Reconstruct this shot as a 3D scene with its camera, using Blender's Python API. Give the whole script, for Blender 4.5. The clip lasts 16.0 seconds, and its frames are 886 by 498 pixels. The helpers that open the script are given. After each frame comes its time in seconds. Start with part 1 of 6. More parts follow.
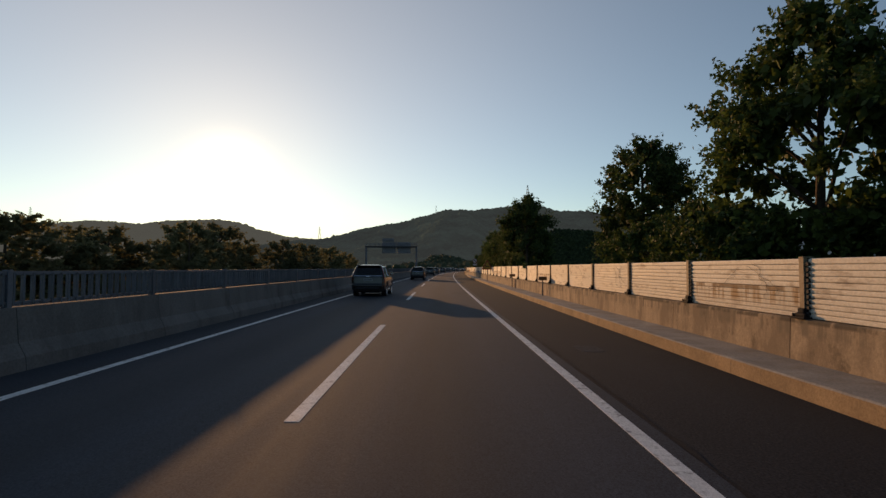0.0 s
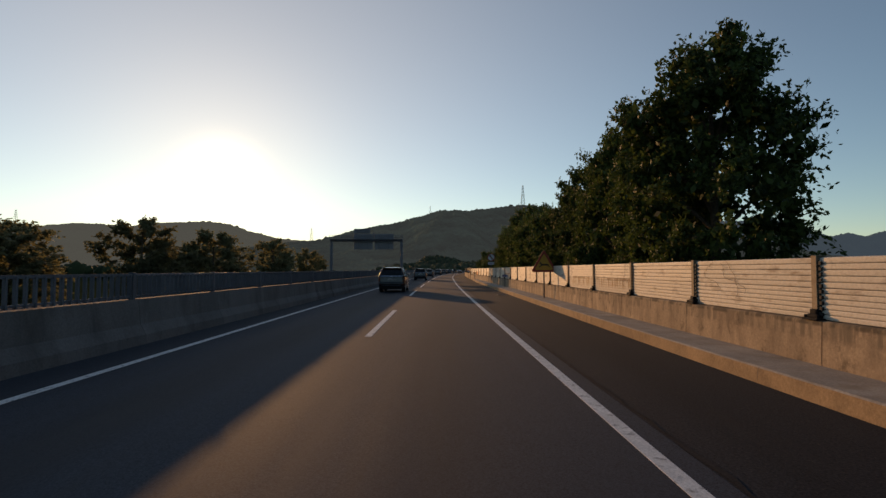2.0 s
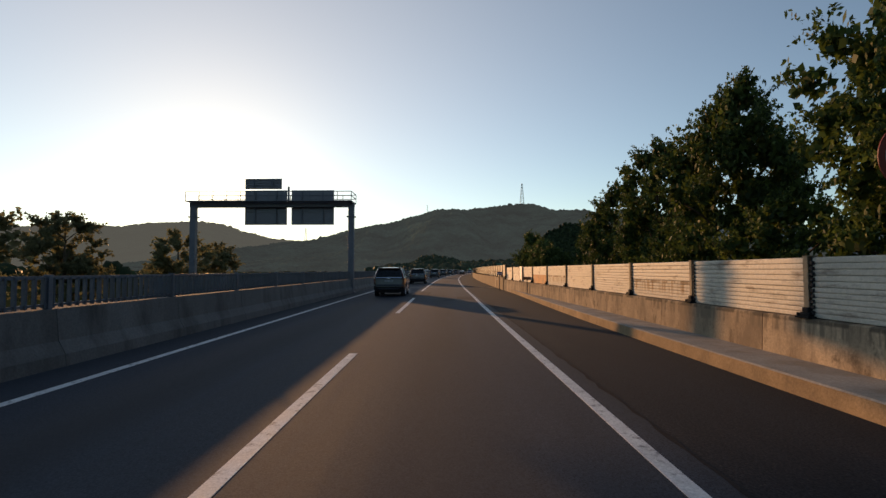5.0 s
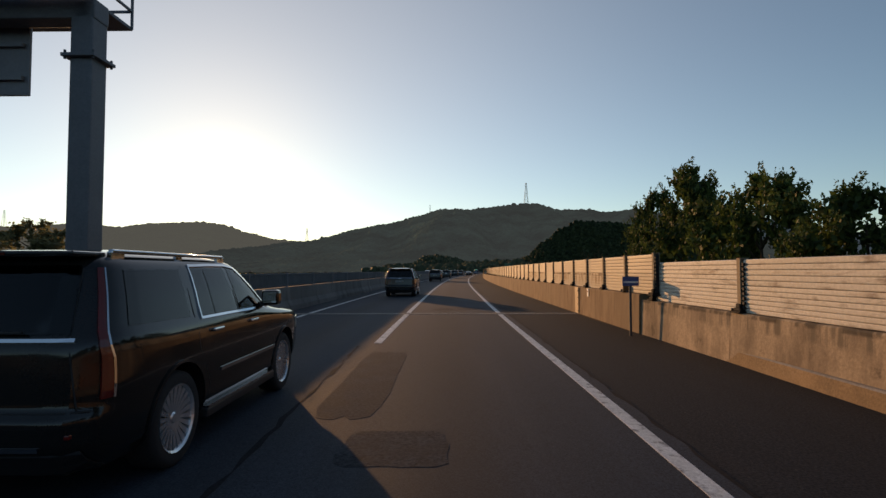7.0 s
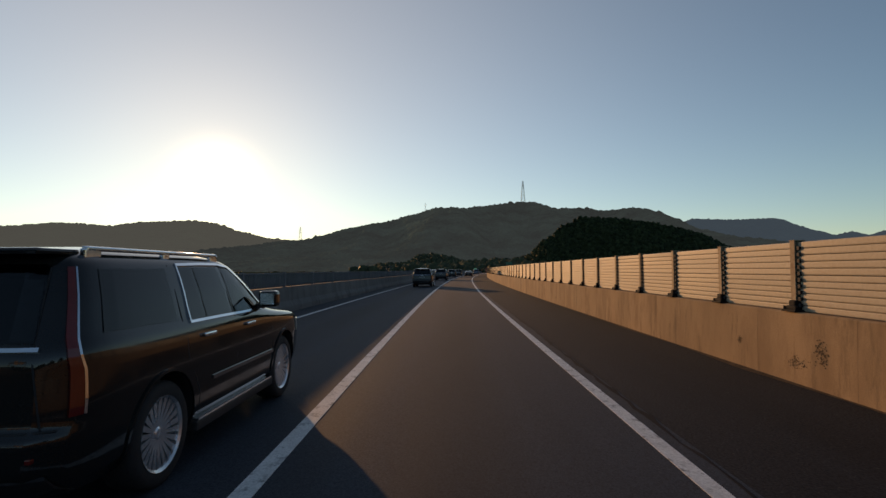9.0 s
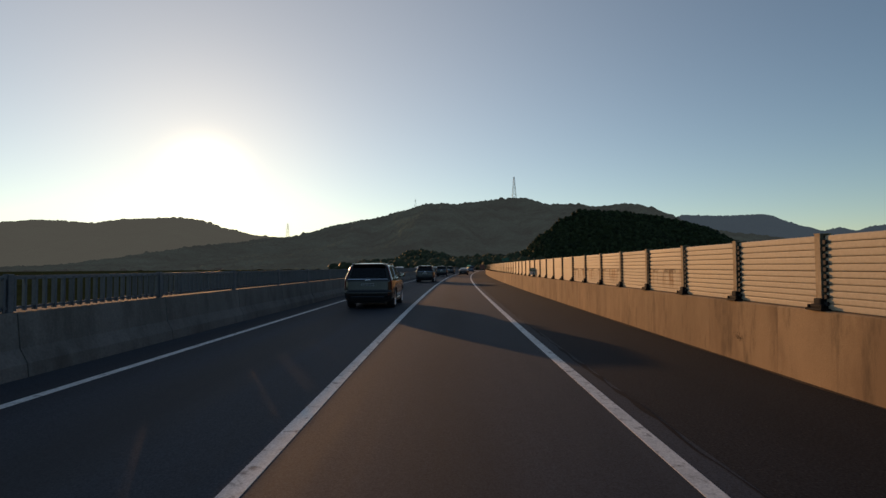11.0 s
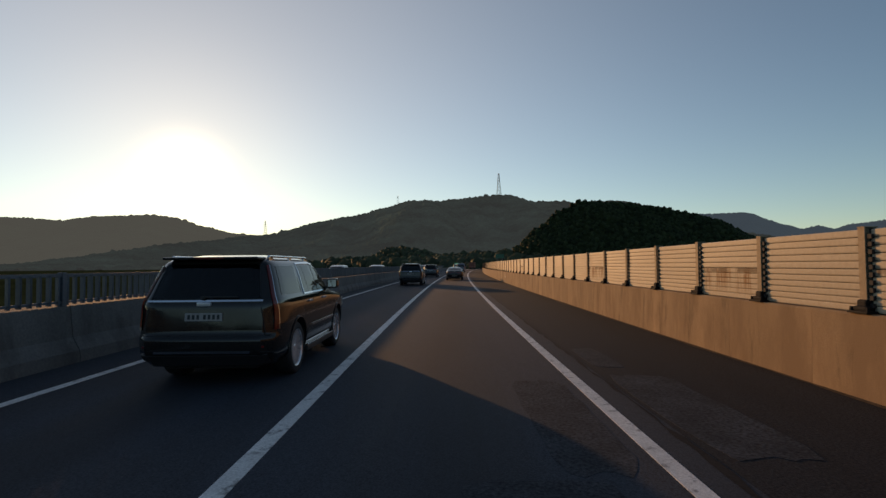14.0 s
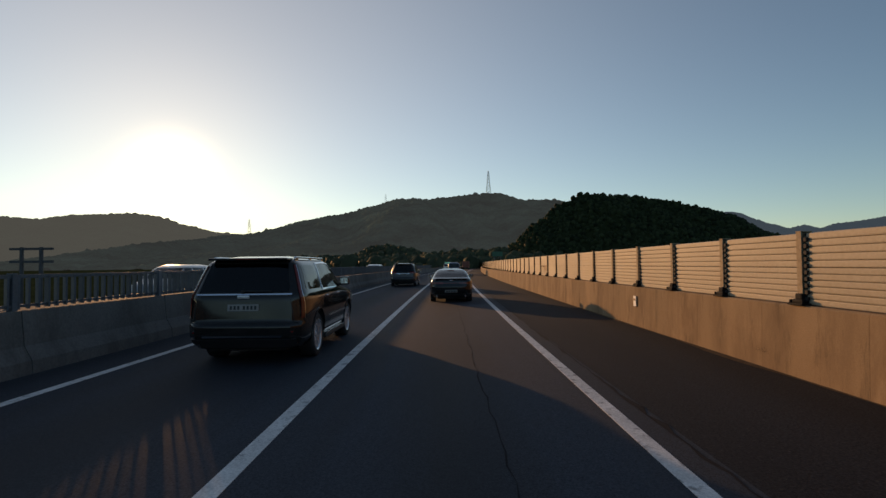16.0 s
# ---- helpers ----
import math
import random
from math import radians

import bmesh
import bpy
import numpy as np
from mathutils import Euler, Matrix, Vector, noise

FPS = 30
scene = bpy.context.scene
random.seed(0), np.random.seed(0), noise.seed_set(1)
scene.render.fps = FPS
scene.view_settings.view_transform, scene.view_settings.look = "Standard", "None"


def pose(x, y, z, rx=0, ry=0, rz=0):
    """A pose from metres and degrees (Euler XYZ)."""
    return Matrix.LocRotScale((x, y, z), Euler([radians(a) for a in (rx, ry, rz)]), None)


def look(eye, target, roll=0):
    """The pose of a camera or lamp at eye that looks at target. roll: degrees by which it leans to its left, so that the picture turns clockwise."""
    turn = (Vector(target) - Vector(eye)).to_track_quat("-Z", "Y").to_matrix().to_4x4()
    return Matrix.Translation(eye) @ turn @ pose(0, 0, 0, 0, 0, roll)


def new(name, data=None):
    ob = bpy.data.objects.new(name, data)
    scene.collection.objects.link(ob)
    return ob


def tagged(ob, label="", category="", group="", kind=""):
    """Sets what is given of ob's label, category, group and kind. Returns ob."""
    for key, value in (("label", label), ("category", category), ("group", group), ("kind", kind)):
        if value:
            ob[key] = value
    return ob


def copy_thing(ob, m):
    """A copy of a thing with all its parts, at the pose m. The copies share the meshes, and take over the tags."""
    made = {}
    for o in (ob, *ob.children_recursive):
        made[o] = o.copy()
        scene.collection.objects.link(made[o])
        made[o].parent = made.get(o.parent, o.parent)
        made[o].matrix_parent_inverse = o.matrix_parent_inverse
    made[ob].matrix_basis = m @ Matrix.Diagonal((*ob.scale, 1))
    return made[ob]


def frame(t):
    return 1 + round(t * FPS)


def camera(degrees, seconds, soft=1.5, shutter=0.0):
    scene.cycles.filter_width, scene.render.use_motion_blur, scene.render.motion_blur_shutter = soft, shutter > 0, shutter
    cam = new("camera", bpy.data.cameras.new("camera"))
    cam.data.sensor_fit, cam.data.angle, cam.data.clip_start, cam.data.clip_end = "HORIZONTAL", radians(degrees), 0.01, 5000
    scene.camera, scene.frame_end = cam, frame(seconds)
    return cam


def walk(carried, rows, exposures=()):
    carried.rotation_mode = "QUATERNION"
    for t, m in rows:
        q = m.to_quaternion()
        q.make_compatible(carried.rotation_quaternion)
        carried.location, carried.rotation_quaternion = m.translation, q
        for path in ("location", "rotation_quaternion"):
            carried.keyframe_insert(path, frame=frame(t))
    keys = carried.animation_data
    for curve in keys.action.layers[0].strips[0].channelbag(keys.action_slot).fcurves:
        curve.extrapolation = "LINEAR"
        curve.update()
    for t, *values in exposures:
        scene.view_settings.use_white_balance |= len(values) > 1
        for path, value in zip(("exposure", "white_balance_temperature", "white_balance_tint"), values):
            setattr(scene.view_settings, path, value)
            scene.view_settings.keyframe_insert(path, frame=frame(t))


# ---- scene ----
cam = camera(81.1, 16.0, soft=1.45)
# t, x, y, z, yaw, pitch, roll
PATH = [
    (0.0, 0.000, 0.000, 1.59, -0.575, 2.123, -0.30),
    (0.5, 0.008, 8.240, 1.59, -0.761, 2.194, -0.10),
    (1.0, 0.033, 16.458, 1.59, -0.946, 2.170, -0.05),
    (1.5, 0.073, 24.637, 1.59, -1.131, 2.264, 0.00),
    (2.0, 0.129, 32.700, 1.59, -1.191, 2.287, 0.03),
    (2.5, 0.199, 40.724, 1.59, -1.188, 2.240, 0.06),
    (3.0, 0.286, 48.799, 1.59, -1.309, 2.311, 0.09),
    (3.5, 0.387, 56.748, 1.59, -1.430, 2.334, 0.12),
    (4.0, 0.498, 64.397, 1.59, -1.488, 2.264, 0.15),
    (6.5, 1.208, 100.288, 1.59, -1.274, 2.451, 0.17),
    (7.0, 1.373, 106.936, 1.59, -1.144, 2.404, 0.18),
    (7.5, 1.549, 113.581, 1.59, -1.075, 2.077, 0.18),
    (8.0, 1.764, 120.795, 1.59, -1.130, 2.217, 0.19),
    (8.5, 2.019, 128.338, 1.59, -1.308, 2.264, 0.20),
    (9.0, 2.301, 135.761, 1.59, -1.611, 2.334, 0.20),
    (11.5, 4.088, 171.588, 1.59, -2.922, 1.936, 0.45),
    (12.0, 4.558, 179.173, 1.59, -3.217, 1.913, 0.47),
    (12.5, 5.075, 186.999, 1.59, -3.511, 1.889, 0.48),
    (13.0, 5.633, 194.908, 1.59, -3.803, 1.889, 0.50),
    (13.5, 6.231, 202.900, 1.59, -4.155, 1.983, 0.52),
    (14.0, 6.872, 210.971, 1.59, -4.475, 1.819, 0.53),
    (14.5, 7.554, 219.100, 1.59, -4.793, 1.796, 0.55),
    (15.0, 8.277, 227.282, 1.59, -5.108, 1.819, 0.57),
    (15.5, 9.043, 235.518, 1.59, -5.391, 1.843, 0.58),
    (16.0, 9.851, 243.804, 1.59, -5.703, 1.749, 0.60),
]
walk(cam, [(t, pose(x, y, z, 90 + p, r, yw)) for t, x, y, z, yw, p, r in PATH], [(0.0, 0.3, 10700, 15), (2.4, 0.28, 10700, 15), (3.2, 0.45, 10700, 15), (6.4, 0.6, 10700, 15), (7.0, 0.44, 10700, 15), (7.6, 0.24, 10700, 15), (16.0, 0.24, 10700, 15)])

# ---- sky, sun ----
SUN_AZ, SUN_EL = 23.0, 7.6          # degrees left of +y, above the horizon
world = bpy.data.worlds.new("world")
scene.world = world
world.use_nodes = True
sky = world.node_tree.nodes.new("ShaderNodeTexSky")
sky.sky_type, sky.sun_disc = "NISHITA", False
sky.sun_elevation, sky.sun_rotation = radians(SUN_EL), radians(-SUN_AZ)
sky.altitude, sky.air_density, sky.dust_density, sky.ozone_density = 50, 0.84, 0.03, 3.8
back = world.node_tree.nodes["Background"]
back.inputs[1].default_value = 0.142
world.node_tree.links.new(sky.outputs[0], back.inputs[0])
# the summer haze's share of the sky's light
hazy = world.node_tree.nodes.new("ShaderNodeTexSky")
hazy.sky_type, hazy.turbidity, hazy.ground_albedo = "HOSEK_WILKIE", 2.0, 0.1
hazy.sun_direction = (-math.sin(radians(SUN_AZ)) * math.cos(radians(SUN_EL)), math.cos(radians(SUN_AZ)) * math.cos(radians(SUN_EL)), math.sin(radians(SUN_EL)))
back_haze = world.node_tree.nodes.new("ShaderNodeBackground")
back_haze.inputs[1].default_value = 0.16
both = world.node_tree.nodes.new("ShaderNodeAddShader")
world.node_tree.links.new(hazy.outputs[0], back_haze.inputs[0])
world.node_tree.links.new(back.outputs[0], both.inputs[0])
world.node_tree.links.new(back_haze.outputs[0], both.inputs[1])
# the bright ring of haze round and a little above the sun: a tight core and a wide skirt
coord, toward = world.node_tree.nodes.new("ShaderNodeTexCoord"), world.node_tree.nodes.new("ShaderNodeVectorMath")
toward.operation = "DOT_PRODUCT"
toward.inputs[1].default_value = (-math.sin(radians(22.0)) * math.cos(radians(9.0)), math.cos(radians(22.0)) * math.cos(radians(9.0)), math.sin(radians(9.0)))
world.node_tree.links.new(coord.outputs["Generated"], toward.inputs[0])
for tight, bright, tone in ((900.0, 1.6, (1.0, 0.9, 0.7)), (60.0, 0.16, (1.0, 0.84, 0.52)), (9.0, 0.13, (1.0, 0.8, 0.46)), (2.4, 0.13, (0.92, 0.95, 0.95))):
    power, ring_light, more = (world.node_tree.nodes.new(k) for k in ("ShaderNodeMath", "ShaderNodeBackground", "ShaderNodeAddShader"))
    clip, gain = (world.node_tree.nodes.new("ShaderNodeMath") for _ in range(2))
    clip.operation, power.operation, gain.operation = "MAXIMUM", "POWER", "MULTIPLY"
    clip.inputs[1].default_value, power.inputs[1].default_value, gain.inputs[1].default_value = 0.0, tight, bright
    world.node_tree.links.new(toward.outputs["Value"], clip.inputs[0])
    world.node_tree.links.new(clip.outputs[0], power.inputs[0])
    world.node_tree.links.new(power.outputs[0], gain.inputs[0])
    ring_light.inputs[0].default_value = (*tone, 1)
    world.node_tree.links.new(gain.outputs[0], ring_light.inputs[1])
    world.node_tree.links.new(both.outputs[0], more.inputs[0])
    world.node_tree.links.new(ring_light.outputs[0], more.inputs[1])
    both = more
world.node_tree.links.new(both.outputs[0], world.node_tree.nodes["World Output"].inputs[0])
sun_data = bpy.data.lights.new("sun", "SUN")
sun_data.energy, sun_data.angle, sun_data.color = 2.0, radians(0.55), (1.0, 0.62, 0.37)
sun = new("sun", sun_data)
sun.matrix_world = look((-math.sin(radians(SUN_AZ)) * math.cos(radians(SUN_EL)) * 500,
                         math.cos(radians(SUN_AZ)) * math.cos(radians(SUN_EL)) * 500,
                         math.sin(radians(SUN_EL)) * 500), (0, 0, 0))

# ---- the road's line: a very gentle right-hand bend that tightens at the bridge ----
K1, K2, S_BEND = 0.00024, 0.00055, 112.0


def heading(s):
    return K1 * min(s, S_BEND) + K2 * max(0.0, s - S_BEND)


_S = np.arange(-80.0, 900.0, 0.1)
_H = np.array([heading(s) for s in _S])
_X, _Y = np.cumsum(np.sin(_H)) * 0.1, np.cumsum(np.cos(_H)) * 0.1
_X, _Y = _X - _X[800], _Y - _Y[800]


def at(s, u, z=0.0):
    """A place s metres along the road, u metres to the right of the driving line."""
    h = heading(s)
    return Vector((np.interp(s, _S, _X) + u * math.cos(h), np.interp(s, _S, _Y) - u * math.sin(h), z))


def stand(s, u, z=0.0, turn=0.0):
    """A pose at a place of the road, facing along it."""
    return Matrix.Translation(at(s, u, z)) @ Matrix.Rotation(-heading(s) + radians(turn), 4, "Z")


# ---- materials ----
def nodes_of(name):
    m = bpy.data.materials.new(name)
    m.use_nodes = True
    return m, m.node_tree.nodes, m.node_tree.links, m.node_tree.nodes["Principled BSDF"]


def surf(name, colour, rough=0.7, metal=0.0, fine=40.0, fine_amt=0.2, broad=0.6, broad_amt=0.25, bump=0.2, stretch=(1, 1, 1),
         stain=None, stain_amt=0.0, stain_cut=(0.5, 0.7), stain_stretch=(1, 1, 1), stain_scale=1.0, marks=None, uv=False, spec=0.5, vary=0.0, coat=0.0, rust=None, oil=None):
    """A weathered surface: grain and broad mottling, and stains of another colour with a shape of their own."""
    m, n, l, b = nodes_of(name)
    tc = n.new("ShaderNodeTexCoord")
    info = n.new("ShaderNodeObjectInfo")
    off = n.new("ShaderNodeVectorMath"); off.operation = "MULTIPLY_ADD"
    comb = n.new("ShaderNodeCombineXYZ")
    for i in range(3):
        l.new(info.outputs["Random"], comb.inputs[i])
    l.new(comb.outputs[0], off.inputs[0])
    off.inputs[1].default_value = (37.0, 53.0, 71.0)
    l.new(tc.outputs["UV" if uv else "Object"], off.inputs[2])

    def noise_at(scale, st, detail=5.0, rough_=0.6):
        mp = n.new("ShaderNodeMapping")
        mp.inputs["Scale"].default_value = st
        l.new(off.outputs[0], mp.inputs[0])
        t = n.new("ShaderNodeTexNoise")
        t.inputs["Scale"].default_value, t.inputs["Detail"].default_value, t.inputs["Roughness"].default_value = scale, detail, rough_
        l.new(mp.outputs[0], t.inputs[0])
        return t

    def ramp(src, lo, hi, a, z):
        r = n.new("ShaderNodeMapRange")
        r.inputs[1].default_value, r.inputs[2].default_value, r.inputs[3].default_value, r.inputs[4].default_value = lo, hi, a, z
        l.new(src, r.inputs[0])
        return r.outputs[0]

    f = noise_at(fine, (1, 1, 1), 3.0, 0.7)
    g = noise_at(broad, stretch)
    mul = n.new("ShaderNodeMath"); mul.operation = "MULTIPLY"
    l.new(ramp(f.outputs[0], 0.3, 0.7, 1 - fine_amt, 1 + fine_amt), mul.inputs[0])
    l.new(ramp(g.outputs[0], 0.3, 0.7, 1 - broad_amt, 1 + broad_amt), mul.inputs[1])
    last = mul.outputs[0]
    if vary:
        mv = n.new("ShaderNodeMath"); mv.operation = "MULTIPLY"
        l.new(last, mv.inputs[0])
        l.new(ramp(info.outputs["Random"], 0, 1, 1 - vary, 1 + vary), mv.inputs[1])
        last = mv.outputs[0]
    vm = n.new("ShaderNodeVectorMath"); vm.operation = "SCALE"
    vm.inputs[0].default_value = colour
    l.new(last, vm.inputs[3])
    out = vm.outputs[0]
    if stain:
        s = noise_at(stain_scale, stain_stretch, 6.0, 0.65)
        mx = n.new("ShaderNodeMix"); mx.data_type = "RGBA"
        l.new(ramp(s.outputs[0], stain_cut[0], stain_cut[1], 0, stain_amt), mx.inputs[0])
        l.new(out, mx.inputs[6])
        mx.inputs[7].default_value = (*stain, 1)
        out = mx.outputs[2]
    if marks:
        mcol, mamt, mcut, mstretch, mscale = marks
        s = noise_at(mscale, mstretch, 8.0, 0.7)
        mx = n.new("ShaderNodeMix"); mx.data_type = "RGBA"
        l.new(ramp(s.outputs[0], mcut[0], mcut[1], 0, mamt), mx.inputs[0])
        l.new(out, mx.inputs[6])
        mx.inputs[7].default_value = (*mcol, 1)
        out = mx.outputs[2]
    if oil:
        # a dark strip of drippings and tyre wear along the middle of each lane
        middles, half, tone, most = oil
        sep = n.new("ShaderNodeSeparateXYZ")
        l.new(tc.outputs["UV"], sep.inputs[0])
        sway, patchy = noise_at(0.35, (0.12, 0.4, 1)), noise_at(0.5, (0.25, 1.2, 1))
        shift = n.new("ShaderNodeMath"); shift.operation = "ADD"
        l.new(sep.outputs[1], shift.inputs[0]); l.new(ramp(sway.outputs[0], 0.2, 0.8, -0.25, 0.25), shift.inputs[1])
        for middle in middles:
            gap = n.new("ShaderNodeMath"); gap.operation = "SUBTRACT"
            l.new(shift.outputs[0], gap.inputs[0]); gap.inputs[1].default_value = middle
            side = n.new("ShaderNodeMath"); side.operation = "ABSOLUTE"
            l.new(gap.outputs[0], side.inputs[0])
            amount = n.new("ShaderNodeMath"); amount.operation = "MULTIPLY"
            l.new(ramp(side.outputs[0], half * 0.4, half * 1.5, 1, 0), amount.inputs[0])
            l.new(ramp(patchy.outputs[0], 0.3, 0.65, most * 0.4, most), amount.inputs[1])
            mx = n.new("ShaderNodeMix"); mx.data_type = "RGBA"
            l.new(amount.outputs[0], mx.inputs[0]); l.new(out, mx.inputs[6])
            mx.inputs[7].default_value = (*tone, 1)
            out = mx.outputs[2]
    if rust:
        # rust that starts along a sheet's upper lip and runs down in drips
        lip, run, dark, light = rust
        sep = n.new("ShaderNodeSeparateXYZ")
        l.new(tc.outputs["Object"], sep.inputs[0])
        drips, patchy = noise_at(2.4, (1, 3.0, 0.3)), noise_at(1.6, (1, 1.6, 1))
        for a_, z_, col, amt in ((ramp(drips.outputs[0], 0.47, 0.6, 0, 1), ramp(sep.outputs[2], lip - run, lip - 0.22, 0, 1), light, 0.9),
                                 (ramp(patchy.outputs[0], 0.44, 0.53, 0, 1), ramp(sep.outputs[2], lip - 0.085, lip - 0.055, 0, 1), dark, 0.85)):
            both_ = n.new("ShaderNodeMath"); both_.operation = "MULTIPLY"
            l.new(a_, both_.inputs[0]); l.new(z_, both_.inputs[1])
            amount = n.new("ShaderNodeMath"); amount.operation = "MULTIPLY"
            l.new(both_.outputs[0], amount.inputs[0]); amount.inputs[1].default_value = amt
            mx = n.new("ShaderNodeMix"); mx.data_type = "RGBA"
            l.new(amount.outputs[0], mx.inputs[0]); l.new(out, mx.inputs[6])
            mx.inputs[7].default_value = (*col, 1)
            out = mx.outputs[2]
    l.new(out, b.inputs["Base Color"])
    l.new(ramp(g.outputs[0], 0.3, 0.7, max(0.03, rough - 0.06), min(1, rough + 0.06)), b.inputs["Roughness"])
    b.inputs["Metallic"].default_value = metal
    b.inputs["Specular IOR Level"].default_value = spec
    b.inputs["Coat Weight"].default_value = coat
    b.inputs["Coat Roughness"].default_value = 0.04
    if bump:
        bp = n.new("ShaderNodeBump")
        bp.inputs["Strength"].default_value, bp.inputs["Distance"].default_value = bump, 0.01
        l.new(f.outputs[0], bp.inputs["Height"])
        l.new(bp.outputs[0], b.inputs["Normal"])
    return m


ASPHALT = surf("asphalt", (0.0315, 0.0415, 0.054), 0.86, fine=60, fine_amt=0.55, broad=0.7, broad_amt=0.26, bump=0.3, stretch=(0.06, 1.6, 1),
               stain=(0.046, 0.054, 0.062), stain_amt=0.6, stain_cut=(0.58, 0.7), stain_stretch=(0.08, 0.6, 1), stain_scale=0.9, marks=((0.078, 0.09, 0.104), 0.7, (0.6, 0.68), (1, 1, 1), 42), uv=True, spec=0.22,
               oil=((0.05, -3.5, -9.2, -12.8), 0.5, (0.02, 0.022, 0.025), 0.6))
SHOULDER = surf("shoulder asphalt", (0.0152, 0.0188, 0.0236), 0.9, fine=40, fine_amt=0.75, broad=0.8, broad_amt=0.36, bump=0.4, stretch=(0.15, 1.0, 1),
                stain=(0.027, 0.0285, 0.0295), stain_amt=0.5, stain_cut=(0.55, 0.75), stain_stretch=(0.2, 1, 1), stain_scale=0.8, marks=((0.06, 0.059, 0.058), 0.75, (0.6, 0.67), (1, 1, 1), 24), uv=True, spec=0.18)
PATCH = surf("patched asphalt", (0.043, 0.049, 0.056), 0.95, fine=28, fine_amt=0.6, broad=2, broad_amt=0.3, bump=0.5, spec=0.1)
SEAL = surf("tar seam", (0.0216, 0.0216, 0.0228), 0.97, fine=30, fine_amt=0.3, bump=0.3, spec=0.12)
PAINT = surf("road paint", (0.682, 0.682, 0.66), 0.75, fine=45, fine_amt=0.22, broad=3, broad_amt=0.15, bump=0.4,
             stain=(0.132, 0.1265, 0.121), stain_amt=0.75, stain_cut=(0.55, 0.66), stain_scale=7, uv=True, spec=0.2)
CONCRETE = surf("parapet concrete", (0.344, 0.2298, 0.1369), 0.9, fine=60, fine_amt=0.12, broad=0.7, broad_amt=0.24, bump=0.35, stretch=(1, 1, 0.35),
                stain=(0.2489, 0.161, 0.09675), stain_amt=0.85, stain_cut=(0.44, 0.62), stain_stretch=(1.2, 1.2, 0.45), stain_scale=1.2,
                marks=((0.1037, 0.0732, 0.0488), 0.7, (0.55, 0.7), (1.7, 1.7, 0.35), 1.6), vary=0.07, spec=0.2)
CONCRETE_OLD = surf("old parapet concrete", (0.4392, 0.3221, 0.2158), 0.92, fine=22, fine_amt=0.2, broad=0.8, broad_amt=0.25, bump=0.5, stretch=(1, 1, 0.4),
                    stain=(0.2196, 0.161, 0.1116), stain_amt=0.85, stain_cut=(0.44, 0.62), stain_stretch=(1.2, 1.2, 0.5), stain_scale=1.3,
                    marks=((0.0854, 0.06466, 0.04636), 0.75, (0.56, 0.68), (1.1, 1.1, 0.8), 2.2), vary=0.08, spec=0.2,
                    rust=(0.86, 0.3, (0.1, 0.08, 0.06), (0.2, 0.155, 0.11)))
CONCRETE_MED = surf("median concrete", (0.16, 0.152, 0.144), 0.92, fine=24, fine_amt=0.18, broad=0.8, broad_amt=0.22, bump=0.4, stretch=(1, 1, 0.4),
                    stain=(0.08, 0.072, 0.064), stain_amt=0.8, stain_cut=(0.5, 0.7), stain_stretch=(1.0, 1.0, 0.35), stain_scale=1.2, vary=0.08, spec=0.2)
KERB_FACE = surf("sand-stained kerb face", (0.366, 0.244, 0.1403), 0.92, fine=30, fine_amt=0.2, broad=1.5, broad_amt=0.25, bump=0.5,
                 stain=(0.1952, 0.1342, 0.0854), stain_amt=0.6, stain_cut=(0.5, 0.7), stain_scale=1.8, vary=0.08, spec=0.2)
KERB = surf("kerb concrete", (0.3416, 0.305, 0.2623), 0.92, fine=30, fine_amt=0.2, broad=1.2, broad_amt=0.2, bump=0.5,
            stain=(0.244, 0.1891, 0.1342), stain_amt=0.7, stain_cut=(0.5, 0.7), stain_scale=1.6, vary=0.07, spec=0.2)
PANEL = surf("barrier aluminium", (0.43, 0.353, 0.26), 0.6, 0.0, fine=18, fine_amt=0.08, broad=1.2, broad_amt=0.12, bump=0.1, stretch=(1, 0.3, 1),
             stain=(0.3689, 0.2643, 0.174), stain_amt=0.5, stain_cut=(0.56, 0.78), stain_stretch=(1, 0.35, 2.0), stain_scale=2.0, spec=0.3, vary=0.07)
PANEL_OLD = surf("old barrier aluminium", (0.62, 0.555, 0.463), 0.6, 0.0, fine=18, fine_amt=0.12, broad=1.2, broad_amt=0.16, bump=0.15, stretch=(1, 0.3, 1),
                 stain=(0.1976, 0.1391, 0.1059), stain_amt=0.75, stain_cut=(0.54, 0.68), stain_stretch=(1, 0.6, 2.4), stain_scale=2.6, spec=0.28, vary=0.08)
PANEL_RUST = surf("old barrier aluminium with rust runs", (0.62, 0.542, 0.442), 0.65, 0.0, fine=18, fine_amt=0.15, broad=1.4, broad_amt=0.2, bump=0.15, stretch=(1, 0.3, 1),
                  stain=(0.2635, 0.1669, 0.1059), stain_amt=0.5, stain_cut=(0.54, 0.7), stain_stretch=(1, 0.6, 2.0), stain_scale=2.2, spec=0.2, vary=0.1,
                  rust=(0.456, 0.36, (0.13, 0.065, 0.03), (0.3, 0.16, 0.07)))
PANEL_DRIP = surf("barrier aluminium with rust drips", (0.495, 0.402, 0.291), 0.65, 0.0, fine=18, fine_amt=0.1, broad=1.2, broad_amt=0.14, bump=0.1, stretch=(1, 0.3, 1),
                  spec=0.18, vary=0.08, rust=(0.504, 0.46, (0.05, 0.02, 0.008), (0.2, 0.072, 0.017)))
